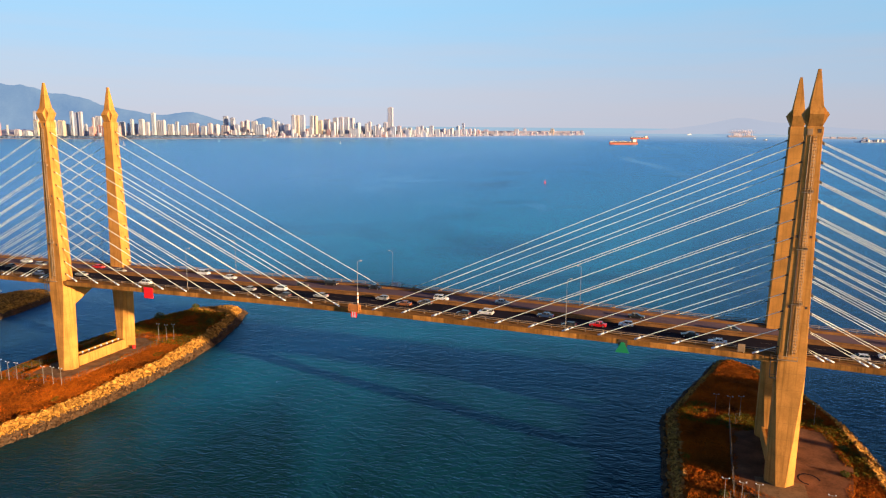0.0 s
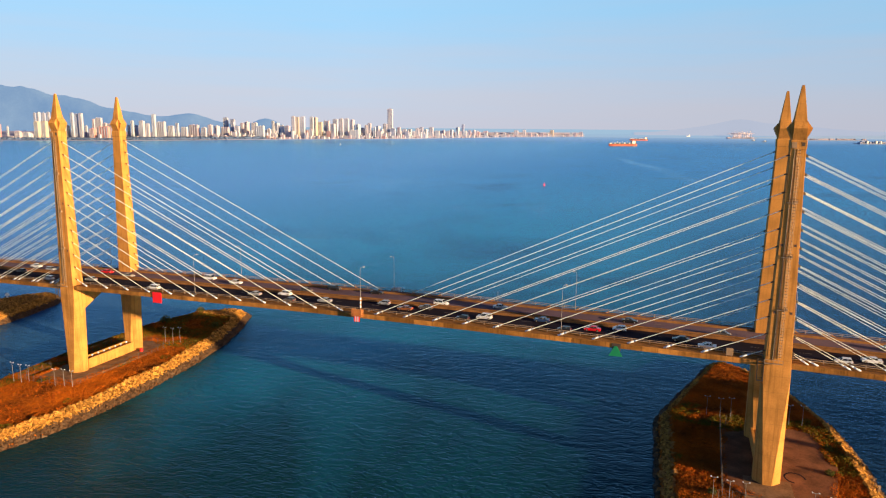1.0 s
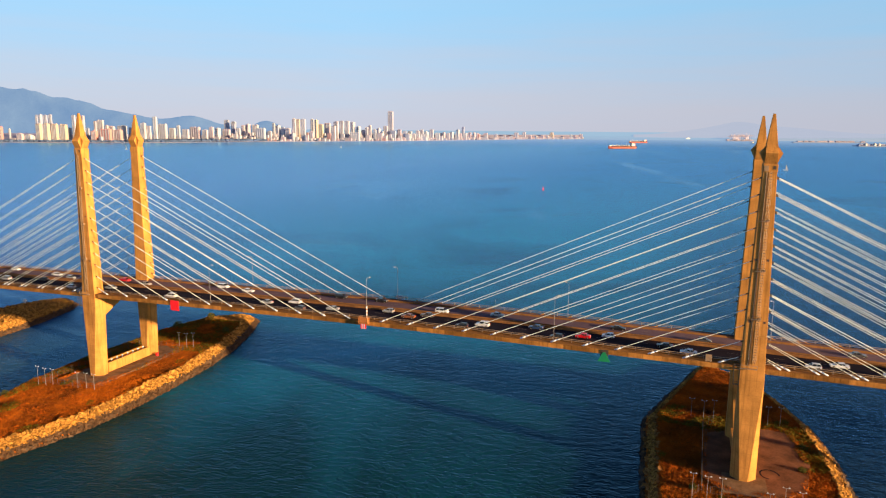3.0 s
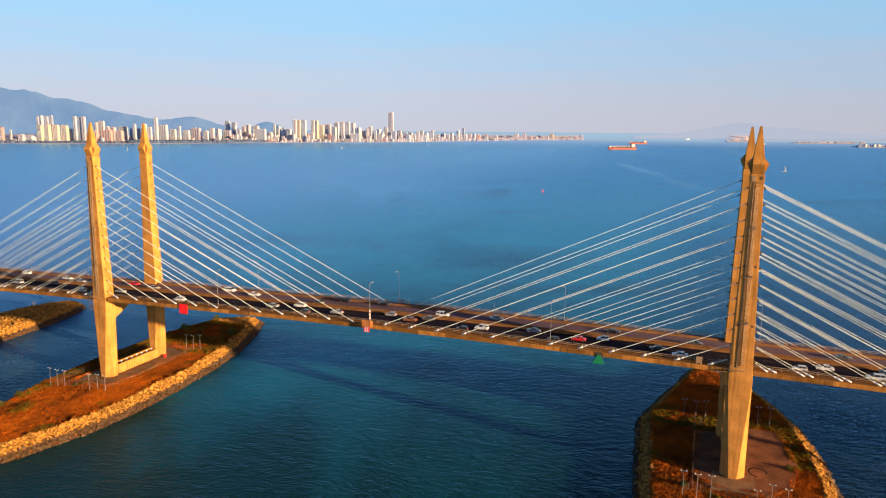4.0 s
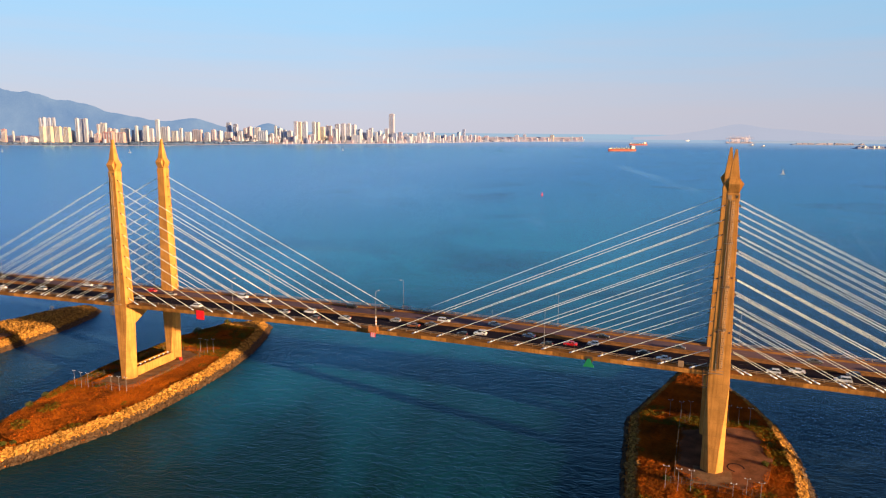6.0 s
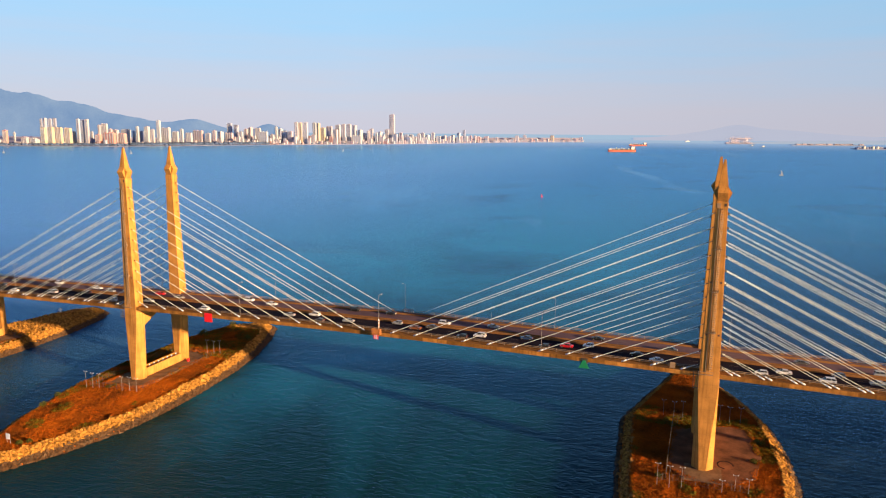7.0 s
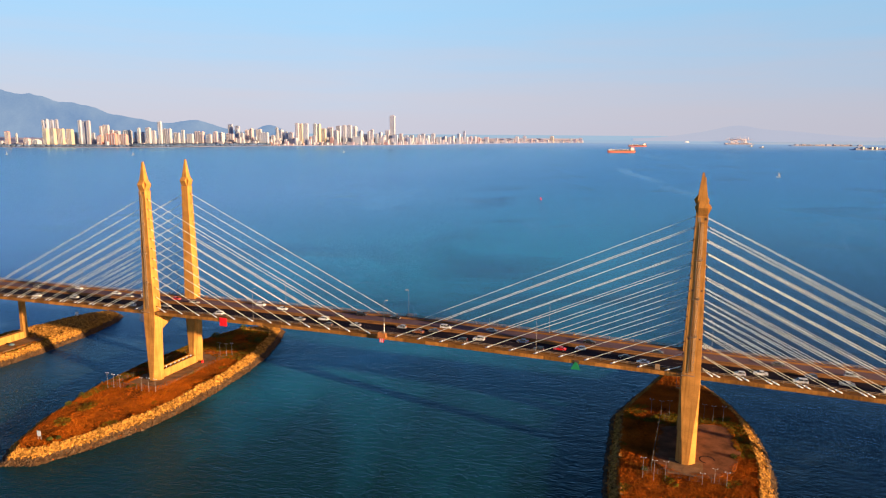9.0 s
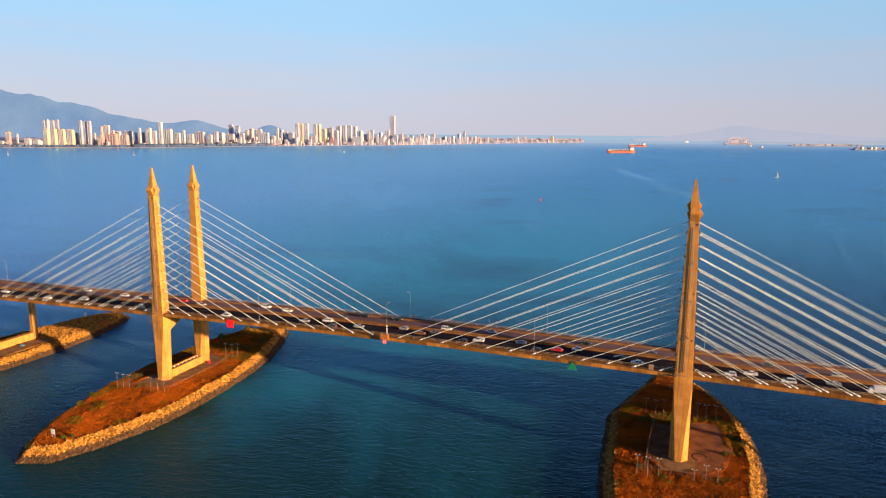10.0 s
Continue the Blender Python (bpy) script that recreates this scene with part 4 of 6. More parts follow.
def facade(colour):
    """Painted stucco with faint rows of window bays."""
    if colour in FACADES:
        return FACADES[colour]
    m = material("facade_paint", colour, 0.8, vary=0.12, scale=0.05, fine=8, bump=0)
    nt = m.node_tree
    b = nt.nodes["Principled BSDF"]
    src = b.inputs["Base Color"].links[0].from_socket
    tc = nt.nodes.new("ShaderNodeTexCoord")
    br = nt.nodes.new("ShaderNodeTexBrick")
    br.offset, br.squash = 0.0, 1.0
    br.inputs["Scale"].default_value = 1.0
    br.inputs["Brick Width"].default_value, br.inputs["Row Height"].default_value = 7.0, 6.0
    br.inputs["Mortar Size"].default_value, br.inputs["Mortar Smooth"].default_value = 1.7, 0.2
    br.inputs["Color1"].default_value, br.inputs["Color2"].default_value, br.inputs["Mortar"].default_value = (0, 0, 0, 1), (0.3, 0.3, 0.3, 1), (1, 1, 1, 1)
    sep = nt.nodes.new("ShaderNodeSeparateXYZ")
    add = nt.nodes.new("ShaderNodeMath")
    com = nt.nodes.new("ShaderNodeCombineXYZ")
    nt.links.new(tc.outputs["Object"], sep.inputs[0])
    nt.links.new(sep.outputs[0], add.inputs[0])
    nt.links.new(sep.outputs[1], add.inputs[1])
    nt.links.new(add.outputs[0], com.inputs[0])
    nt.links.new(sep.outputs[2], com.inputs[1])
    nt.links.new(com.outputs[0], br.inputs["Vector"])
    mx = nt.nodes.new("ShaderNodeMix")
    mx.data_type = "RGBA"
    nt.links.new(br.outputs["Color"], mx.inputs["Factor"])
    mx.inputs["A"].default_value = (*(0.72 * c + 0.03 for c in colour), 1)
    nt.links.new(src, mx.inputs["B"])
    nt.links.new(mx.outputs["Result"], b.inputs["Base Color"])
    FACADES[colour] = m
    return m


# far-city paints, bluish to stand in for haze and offset the orange sun
HAZE_PAINTS = {"c": ((0.408, 0.433, 0.579), "cream"), "y": ((0.507, 0.433, 0.374), "cream-yellow"), "w": ((0.398, 0.471, 0.618), "white"), "p": ((0.431, 0.393, 0.529), "pale pink"), "o": ((0.463, 0.259, 0.282), "orange"), "g": ((0.342, 0.414, 0.618), "pale blue-grey"), "d": ((0.286, 0.347, 0.562), "blue-grey"), "r": ((0.42, 0.297, 0.348), "red-brown")}


def building(u0, u1, up, paint, back, rnd):
    """One far block: from u0 to u1 along the panorama, up: its height in the same units."""
    u = (u0 + u1) / 2
    dist = shore(u) + back
    p, s = far(side_of(u), dist, 4)
    unit = dist / 1251.0
    w = max(8, (u1 - u0) * unit * 0.92) * s
    h = max(6, up * unit - (dist / shore(u) - 1) * 97) * s
    d = min(w, 40 * s) * rnd.uniform(0.35, 0.55)
    turned = u1 - u0 < 11 and rnd.random() < 0.12
    if turned:
        w = d = w / 1.32
    colour, word = HAZE_PAINTS[paint]
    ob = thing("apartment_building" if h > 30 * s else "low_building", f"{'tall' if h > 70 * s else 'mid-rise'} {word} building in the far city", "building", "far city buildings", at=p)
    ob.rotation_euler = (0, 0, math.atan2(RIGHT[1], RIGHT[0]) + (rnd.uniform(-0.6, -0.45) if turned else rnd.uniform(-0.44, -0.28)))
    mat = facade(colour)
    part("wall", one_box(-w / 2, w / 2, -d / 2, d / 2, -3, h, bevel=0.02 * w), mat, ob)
    n = 1 if w < 40 else 3
    for k in range(n):
        x = (k + 0.5) / n * w - w / 2 + rnd.uniform(-0.05, 0.05) * w
        q = rnd.uniform(0.12, 0.22) * w / n
        part("roof_room", one_box(x - q, x + q, -d * 0.25, d * 0.25, h - 1, h + rnd.uniform(2, 5) * s), mat, ob)
    n = 2 if w < 30 else 4
    stack = mesh_bm("balcony", one_box(-w * 0.04, w * 0.04, -d / 2 - 1.2 * s, -d / 2 + 0.5, 3, h * 0.97), facade(HAZE_PAINTS["w"][0]))
    for k in range(n):
        share("balcony", stack, ob, Matrix.Translation(((k + 0.5) / n * w - w / 2, 0, 0)))
    return ob


def district(rows, seed, back):
    rnd = random.Random(seed)
    for u0, u1, up, paint, deep in rows:
        building(u0, u1, up, paint, back + deep, rnd)


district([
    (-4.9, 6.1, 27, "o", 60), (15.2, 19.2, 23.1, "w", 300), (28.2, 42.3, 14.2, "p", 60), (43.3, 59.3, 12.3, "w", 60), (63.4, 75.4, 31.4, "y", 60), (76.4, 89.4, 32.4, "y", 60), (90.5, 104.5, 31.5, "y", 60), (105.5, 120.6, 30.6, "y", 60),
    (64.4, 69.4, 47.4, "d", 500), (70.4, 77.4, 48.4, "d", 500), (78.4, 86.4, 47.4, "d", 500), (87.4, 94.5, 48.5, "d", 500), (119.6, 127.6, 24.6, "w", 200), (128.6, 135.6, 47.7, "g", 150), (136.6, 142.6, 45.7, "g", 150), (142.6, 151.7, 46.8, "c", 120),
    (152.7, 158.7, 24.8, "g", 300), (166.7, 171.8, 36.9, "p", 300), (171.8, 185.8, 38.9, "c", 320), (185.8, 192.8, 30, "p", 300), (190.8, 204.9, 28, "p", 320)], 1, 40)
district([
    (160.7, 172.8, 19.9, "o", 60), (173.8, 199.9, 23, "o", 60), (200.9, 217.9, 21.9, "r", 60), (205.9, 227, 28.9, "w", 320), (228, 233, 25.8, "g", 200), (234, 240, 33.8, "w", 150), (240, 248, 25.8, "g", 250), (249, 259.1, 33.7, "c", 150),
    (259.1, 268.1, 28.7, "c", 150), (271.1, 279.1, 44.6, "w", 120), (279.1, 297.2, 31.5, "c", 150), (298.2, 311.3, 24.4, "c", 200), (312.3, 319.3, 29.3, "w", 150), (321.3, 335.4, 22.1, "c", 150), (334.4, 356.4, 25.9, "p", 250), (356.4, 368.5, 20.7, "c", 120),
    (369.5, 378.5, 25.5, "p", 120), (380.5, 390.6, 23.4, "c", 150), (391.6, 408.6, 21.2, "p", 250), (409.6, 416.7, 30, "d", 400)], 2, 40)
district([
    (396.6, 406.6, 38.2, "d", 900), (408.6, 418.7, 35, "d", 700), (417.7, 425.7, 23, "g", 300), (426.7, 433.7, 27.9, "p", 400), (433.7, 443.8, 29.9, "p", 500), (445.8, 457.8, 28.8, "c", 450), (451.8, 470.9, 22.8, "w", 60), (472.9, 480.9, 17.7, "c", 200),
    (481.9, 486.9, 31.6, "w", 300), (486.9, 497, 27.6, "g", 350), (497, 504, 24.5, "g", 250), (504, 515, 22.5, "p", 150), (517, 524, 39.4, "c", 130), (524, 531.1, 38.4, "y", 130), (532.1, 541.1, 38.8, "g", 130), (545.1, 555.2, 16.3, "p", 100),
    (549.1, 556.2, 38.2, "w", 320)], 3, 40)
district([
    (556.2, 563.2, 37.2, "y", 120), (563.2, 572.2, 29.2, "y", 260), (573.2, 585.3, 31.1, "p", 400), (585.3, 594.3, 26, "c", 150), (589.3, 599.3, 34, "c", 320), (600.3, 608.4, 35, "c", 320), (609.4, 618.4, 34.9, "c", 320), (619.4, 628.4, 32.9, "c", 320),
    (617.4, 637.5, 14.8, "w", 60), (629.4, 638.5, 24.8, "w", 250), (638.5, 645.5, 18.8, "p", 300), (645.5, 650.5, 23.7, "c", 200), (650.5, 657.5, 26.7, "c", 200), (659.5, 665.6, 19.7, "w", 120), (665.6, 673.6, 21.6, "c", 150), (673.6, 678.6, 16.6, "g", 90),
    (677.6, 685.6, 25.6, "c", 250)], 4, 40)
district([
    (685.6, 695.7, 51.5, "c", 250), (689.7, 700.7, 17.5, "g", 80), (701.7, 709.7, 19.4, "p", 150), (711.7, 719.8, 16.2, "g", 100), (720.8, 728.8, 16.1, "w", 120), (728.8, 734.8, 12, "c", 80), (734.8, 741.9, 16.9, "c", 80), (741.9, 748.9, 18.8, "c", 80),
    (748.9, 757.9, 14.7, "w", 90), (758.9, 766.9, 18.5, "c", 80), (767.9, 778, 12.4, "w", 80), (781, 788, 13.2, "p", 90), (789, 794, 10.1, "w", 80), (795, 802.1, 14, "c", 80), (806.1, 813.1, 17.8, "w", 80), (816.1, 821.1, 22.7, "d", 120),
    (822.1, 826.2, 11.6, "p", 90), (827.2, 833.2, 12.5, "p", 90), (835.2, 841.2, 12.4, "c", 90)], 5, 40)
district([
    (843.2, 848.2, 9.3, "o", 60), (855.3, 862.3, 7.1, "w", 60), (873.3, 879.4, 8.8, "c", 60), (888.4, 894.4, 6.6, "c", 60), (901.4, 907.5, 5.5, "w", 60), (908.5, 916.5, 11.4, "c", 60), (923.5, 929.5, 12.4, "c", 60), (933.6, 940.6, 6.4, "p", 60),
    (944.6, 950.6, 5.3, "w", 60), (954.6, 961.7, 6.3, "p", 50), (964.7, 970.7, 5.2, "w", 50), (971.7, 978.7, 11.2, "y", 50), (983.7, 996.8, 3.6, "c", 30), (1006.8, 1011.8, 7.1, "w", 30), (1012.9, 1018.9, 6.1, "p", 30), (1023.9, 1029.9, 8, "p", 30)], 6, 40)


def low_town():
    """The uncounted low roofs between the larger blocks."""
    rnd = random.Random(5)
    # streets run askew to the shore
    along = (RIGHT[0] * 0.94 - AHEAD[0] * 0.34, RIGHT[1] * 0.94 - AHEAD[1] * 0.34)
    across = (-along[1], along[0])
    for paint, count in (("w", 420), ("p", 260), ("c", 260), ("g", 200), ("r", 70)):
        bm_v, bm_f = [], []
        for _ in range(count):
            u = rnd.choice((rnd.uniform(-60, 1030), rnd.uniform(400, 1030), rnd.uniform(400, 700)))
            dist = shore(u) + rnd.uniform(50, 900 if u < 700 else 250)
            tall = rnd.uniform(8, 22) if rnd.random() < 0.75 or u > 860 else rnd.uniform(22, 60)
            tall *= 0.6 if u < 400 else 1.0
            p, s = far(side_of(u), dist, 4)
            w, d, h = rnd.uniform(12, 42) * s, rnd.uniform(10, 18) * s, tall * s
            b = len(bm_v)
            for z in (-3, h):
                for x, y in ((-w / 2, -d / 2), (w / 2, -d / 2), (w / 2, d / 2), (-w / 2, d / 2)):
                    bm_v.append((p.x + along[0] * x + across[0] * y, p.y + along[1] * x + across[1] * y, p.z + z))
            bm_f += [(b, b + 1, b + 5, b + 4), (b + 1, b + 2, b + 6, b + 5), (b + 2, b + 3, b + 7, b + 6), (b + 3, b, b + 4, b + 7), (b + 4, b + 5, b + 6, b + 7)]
        tagged(new("low_town", mesh_of("low_town", bm_v, bm_f, facade(HAZE_PAINTS[paint][0]))), f"low {HAZE_PAINTS[paint][1]} houses of the far city", "houses", kind="stuff")


low_town()

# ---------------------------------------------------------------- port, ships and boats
# crane orange with distance haze mixed into the colour
CRANE_PAINT = material("hazed_crane_orange", (0.62, 0.55, 0.6), 0.7, vary=0.15, bump=0)
HULL_RED = material("hull_red", (0.38, 0.1, 0.075), 0.6, vary=0.15, scale=0.2, bump=0)
HULL_DARK = material("hull_dark", (0.05, 0.06, 0.08), 0.6, vary=0.15, bump=0)
SHIP_WHITE = material("ship_white", (0.65, 0.65, 0.64), 0.5, vary=0.05, bump=0)
BUOY_RED = material("buoy_red", (0.8, 0.03, 0.12), 0.5, vary=0.05, bump=0)


def build_crane(u, dist, rnd):
    p, s = far(side_of(u), dist, 3)
    c = thing("harbour_crane", "orange ship-to-shore gantry crane in the distant port", "crane", "port cranes", at=p)
    c.rotation_euler = (0, 0, rnd.uniform(-0.6, 0.6))
    h = rnd.uniform(46, 60) * s
    for x in (-9 * s, 9 * s):
        for y in (-9 * s, 9 * s):
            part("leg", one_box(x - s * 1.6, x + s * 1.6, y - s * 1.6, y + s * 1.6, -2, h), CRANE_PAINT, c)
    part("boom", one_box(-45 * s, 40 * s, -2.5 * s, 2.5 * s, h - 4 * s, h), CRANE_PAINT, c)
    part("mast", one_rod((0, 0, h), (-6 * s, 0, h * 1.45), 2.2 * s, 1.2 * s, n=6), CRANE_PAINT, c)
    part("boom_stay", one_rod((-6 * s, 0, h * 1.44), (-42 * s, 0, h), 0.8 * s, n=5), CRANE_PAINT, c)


def build_port():
    rnd = random.Random(9)
    for k in range(8):
        build_crane(1293 + 4.6 * k + rnd.uniform(-1, 1), 7400 - 20 * k, rnd)
    for name, u0, u1, dist, h, paint, label in (("port_quay", 1285, 1335, 7350, 5, (0.36, 0.34, 0.46), "long low container quay of the distant port"), ("port_quay", 1400, 1532, 6700, 5, (0.36, 0.34, 0.46), "long low industrial quay on the far shore"), ("port_quay", 1515, 1640, 5050, 6, (0.24, 0.3, 0.52), "dark far shore with storage tanks")):
        bm = bmesh.new()
        rnd2 = random.Random(u0)
        p0, s = far(side_of((u0 + u1) / 2), dist, 0)
        q = thing(name, label, "quay", at=p0)
        q.rotation_euler = (0, 0, math.atan2(RIGHT[1], RIGHT[0]))
        L = (u1 - u0) * dist / 1251 * s
        part("quay_wall", one_box(-L / 2, L / 2, -30 * s, 60 * s, -4, 5 * s), facade((0.16, 0.22, 0.38)), q)
        for k in range(int((u1 - u0) / 3)):
            x = rnd2.uniform(-0.48, 0.48) * L
            w, hh = rnd2.uniform(10, 40) * s, rnd2.uniform(0.5, 1.6) * h * 1.6 * s
            box(bm, x - w / 2, x + w / 2, -20 * s, 10 * s, 5 * s, 5 * s + hh)
        part("sheds", bm, facade(paint), q)
    for u in (1532, 1548, 1556):
        p, s = far(side_of(u), 5000, 4)
        t = thing("storage_tank", "pale round storage tank on the far shore", "tank", "storage tanks", at=p)
        part("shell", one_rod((0, 0, 0), (0, 0, 17 * s), 10 * s, n=14), SHIP_WHITE, t)
        part("roof", one_rod((0, 0, 17 * s), (0, 0, 20 * s), 10 * s, 1.5 * s, n=14), SHIP_WHITE, t)


build_port()


def hull(bm, L, B, z0, z1, s):
    """A ship's hull, stern at +x, bow at -x."""
    rings = []
    for f, wb, lift in ((-0.5, 0.05, 1.25), (-0.44, 0.55, 1.12), (-0.36, 0.9, 1.03), (0.0, 1, 1), (0.42, 1, 1), (0.5, 0.75, 1.05)):
        x, b = f * L, B / 2 * wb
        top = z0 + (z1 - z0) * lift
        rings.append([(x + (0.02 * L if f < -0.4 else 0), -b * 0.75, z0), (x, -b, top), (x, b, top), (x + (0.02 * L if f < -0.4 else 0), b * 0.75, z0)])
    return loft(bm, rings)


def build_tanker(u, dist, length, turn, label):
    p, s = far(side_of(u), dist, 0)
    sh = thing("tanker_ship", label, "ship", "anchored tankers", at=p)
    sh.rotation_euler = (0, 0, math.atan2(RIGHT[1], RIGHT[0]) + turn)
    L = length * s
    part("hull", hull(bmesh.new(), L, L * 0.15, -2, 0.055 * L, s), HULL_RED, sh, "red-painted steel hull")
    part("bulwark", hull(bmesh.new(), L * 0.999, L * 0.152, 0.057 * L, 0.078 * L, s), HULL_DARK, sh, "dark upper hull")
    part("deckhouse", one_box(L * 0.32, L * 0.43, -L * 0.06, L * 0.06, 0.075 * L, 0.16 * L, bevel=0.3), SHIP_WHITE, sh, "white deckhouse at the stern")
    part("bridge_wing", one_box(L * 0.32, L * 0.36, -L * 0.078, L * 0.078, 0.14 * L, 0.165 * L, bevel=0.2), SHIP_WHITE, sh)
    part("funnel", one_box(L * 0.43, L * 0.47, -L * 0.02, L * 0.02, 0.078 * L, 0.17 * L, bevel=0.3), HULL_RED, sh)
    for x in (-0.36, -0.2, -0.02, 0.15):
        part("deck_crane", one_rod((x * L, 0, 0.06 * L), (x * L + L * 0.012, 0, 0.15 * L), L * 0.006, n=5), SHIP_WHITE, sh)
    part("forecastle", one_box(-L * 0.47, -L * 0.38, -L * 0.04, L * 0.04, 0.07 * L, 0.098 * L, bevel=0.2), SHIP_WHITE, sh)
    for x in (-0.28, -0.11, 0.07, 0.24):
        part("deck_gear", one_box(x * L - L * 0.02, x * L + L * 0.02, -L * 0.03, L * 0.03, 0.078 * L, 0.105 * L, bevel=0.2), SHIP_WHITE, sh, "pale deck machinery")
    part("pipe_rack", one_box(-L * 0.3, L * 0.3, -L * 0.012, L * 0.012, 0.078 * L, 0.092 * L), HULL_DARK, sh)


build_tanker(1100.5, 3900, 172, 0.25, "red-hulled tanker with white deckhouse anchored on the sea")
build_tanker(1128.5, 5740, 155, 0.1, "smaller red tanker anchored far off on the sea")


def build_sailboat(u, dist, tall, label):
    p, s = far(side_of(u), dist, 0)
    b = thing("sailing_boat", label, "sailing boat", "small boats", at=p)
    k = tall * s
    part("hull", hull(bmesh.new(), 0.75 * k, 0.24 * k, -0.05, 0.1 * k, s), SHIP_WHITE, b)
    part("mast", one_rod((0, 0, 0), (0, 0, k), 0.012 * k, n=6), SHIP_WHITE, b)
    bm = bmesh.new()
    vs = [bm.verts.new(c) for c in ((0.01 * k, -0.01 * k, 0.15 * k), (0.3 * k, -0.04 * k, 0.17 * k), (0.01 * k, -0.01 * k, 0.96 * k), (0.01 * k, 0.01 * k, 0.15 * k), (0.3 * k, -0.03 * k, 0.17 * k), (0.01 * k, 0.01 * k, 0.96 * k))]
    bm.faces.new(vs[:3]), bm.faces.new(vs[:2:-1])
    part("sail", bm, SHIP_WHITE, b, "white sail")


for u, dist, tall in ((1392.5, 1795, 15), (-7, 2950, 17), (221.5, 2990, 18), (602.5, 3560, 15)):
    build_sailboat(u, dist, tall, "small white sailing boat on open water")


def build_motorboat(u, dist, length, mat, label):
    p, s = far(side_of(u), dist, 0)
    b = thing("motor_boat", label, "boat", "small boats", at=p)
    b.rotation_euler = (0, 0, math.atan2(RIGHT[1], RIGHT[0]) + 0.2)
    L = length * s
    part("hull", hull(bmesh.new(), L, L * 0.26, -0.3, 0.12 * L, s), mat, b)
    part("cabin", one_box(0.05 * L, 0.35 * L, -0.08 * L, 0.08 * L, 0.1 * L, 0.26 * L, bevel=0.1), SHIP_WHITE, b)


build_motorboat(1351, 5570, 40, HULL_DARK, "dark working boat near the distant port")
build_motorboat(1331, 6000, 40, HULL_DARK, "dark working boat near the distant port")
build_motorboat(1216, 9000, 60, SHIP_WHITE, "white ferry far out on the sea")

buoy = thing("channel_buoy", "pink-red channel buoy floating on the sea", "buoy", at=(-127.4, 925.5, 0))
part("float", one_rod((0, 0, -0.5), (0, 0, 1.3), 1.7, 1.5, n=12), BUOY_RED, buoy)
part("tower", one_rod((0, 0, 1.3), (0, 0, 4.2), 0.9, 0.45, n=8), BUOY_RED, buoy)
part("topmark", one_rod((0, 0, 4.2), (0, 0, 5.2), 0.5, n=8), BUOY_RED, buoy)

# ---------------------------------------------------------------- vehicles
GLASS = material("tinted_glass", (0.015, 0.018, 0.022), 0.08, vary=0.1, bump=0)
TYRE = material("tyre_rubber", (0.02, 0.02, 0.02), 0.9, vary=0.1, bump=0)
RIM = material("alloy_rim", (0.5, 0.5, 0.5), 0.35, 0.8, vary=0.1, bump=0)
LENS = material("lamp_lens", (0.8, 0.8, 0.78), 0.15, vary=0.05, bump=0)
TAIL = material("tail_lens", (0.45, 0.01, 0.01), 0.2, vary=0.05, bump=0)
CAR_PAINTS = {"white": (0.66, 0.74, 0.9), "silver": (0.36, 0.42, 0.52), "black": (0.012, 0.012, 0.014), "grey": (0.1, 0.1, 0.11), "red": (0.6, 0.01, 0.02), "blue": (0.02, 0.05, 0.16), "bronze": (0.3, 0.12, 0.05)}
CAR_MATS = {}
for key, col in CAR_PAINTS.items():
    CAR_MATS[key] = material("car_paint_" + key, col, 0.3, 0.25 if key in ("silver", "grey", "bronze") else 0.0, vary=0.06, bump=0)
    CAR_MATS[key].node_tree.nodes["Principled BSDF"].inputs["Coat Weight"].default_value = 0.6


def extrude_profile(bm, prof, half, inset=0.0):
    """A side profile (x, z) given width; inset narrows the upper points."""
    zs = [z for _, z in prof]
    lo, hi = min(zs), max(zs)
    sides = []
    for sg in (-1, 1):
        sides.append([bm.verts.new((x, sg * (half - inset * (z - lo) / max(0.01, hi - lo)), z)) for x, z in prof])
    a, b = sides
    n = len(prof)
    bm.faces.new(a[::-1]), bm.faces.new(b)
    for i in range(n):
        bm.faces.new((a[i], a[(i + 1) % n], b[(i + 1) % n], b[i]))
    bmesh.ops.recalc_face_normals(bm, faces=bm.faces)
    return bm


WHEEL_TYRE = mesh_bm("tyre", one_rod((0, -0.11, 0), (0, 0.11, 0), 0.32, n=14), TYRE)
WHEEL_RIM = mesh_bm("rim", one_rod((0, -0.118, 0), (0, 0.118, 0), 0.2, n=10), RIM)


def wheels(car, xs, half, r=0.32):
    for x in xs:
        for sg in (-1, 1):
            m = Matrix.Translation((x, sg * (half - 0.1), r)) @ Matrix.Diagonal((r / 0.32, 1, r / 0.32, 1))
            t = share("wheel", WHEEL_TYRE, car, m)
            share("rim", WHEEL_RIM, t)


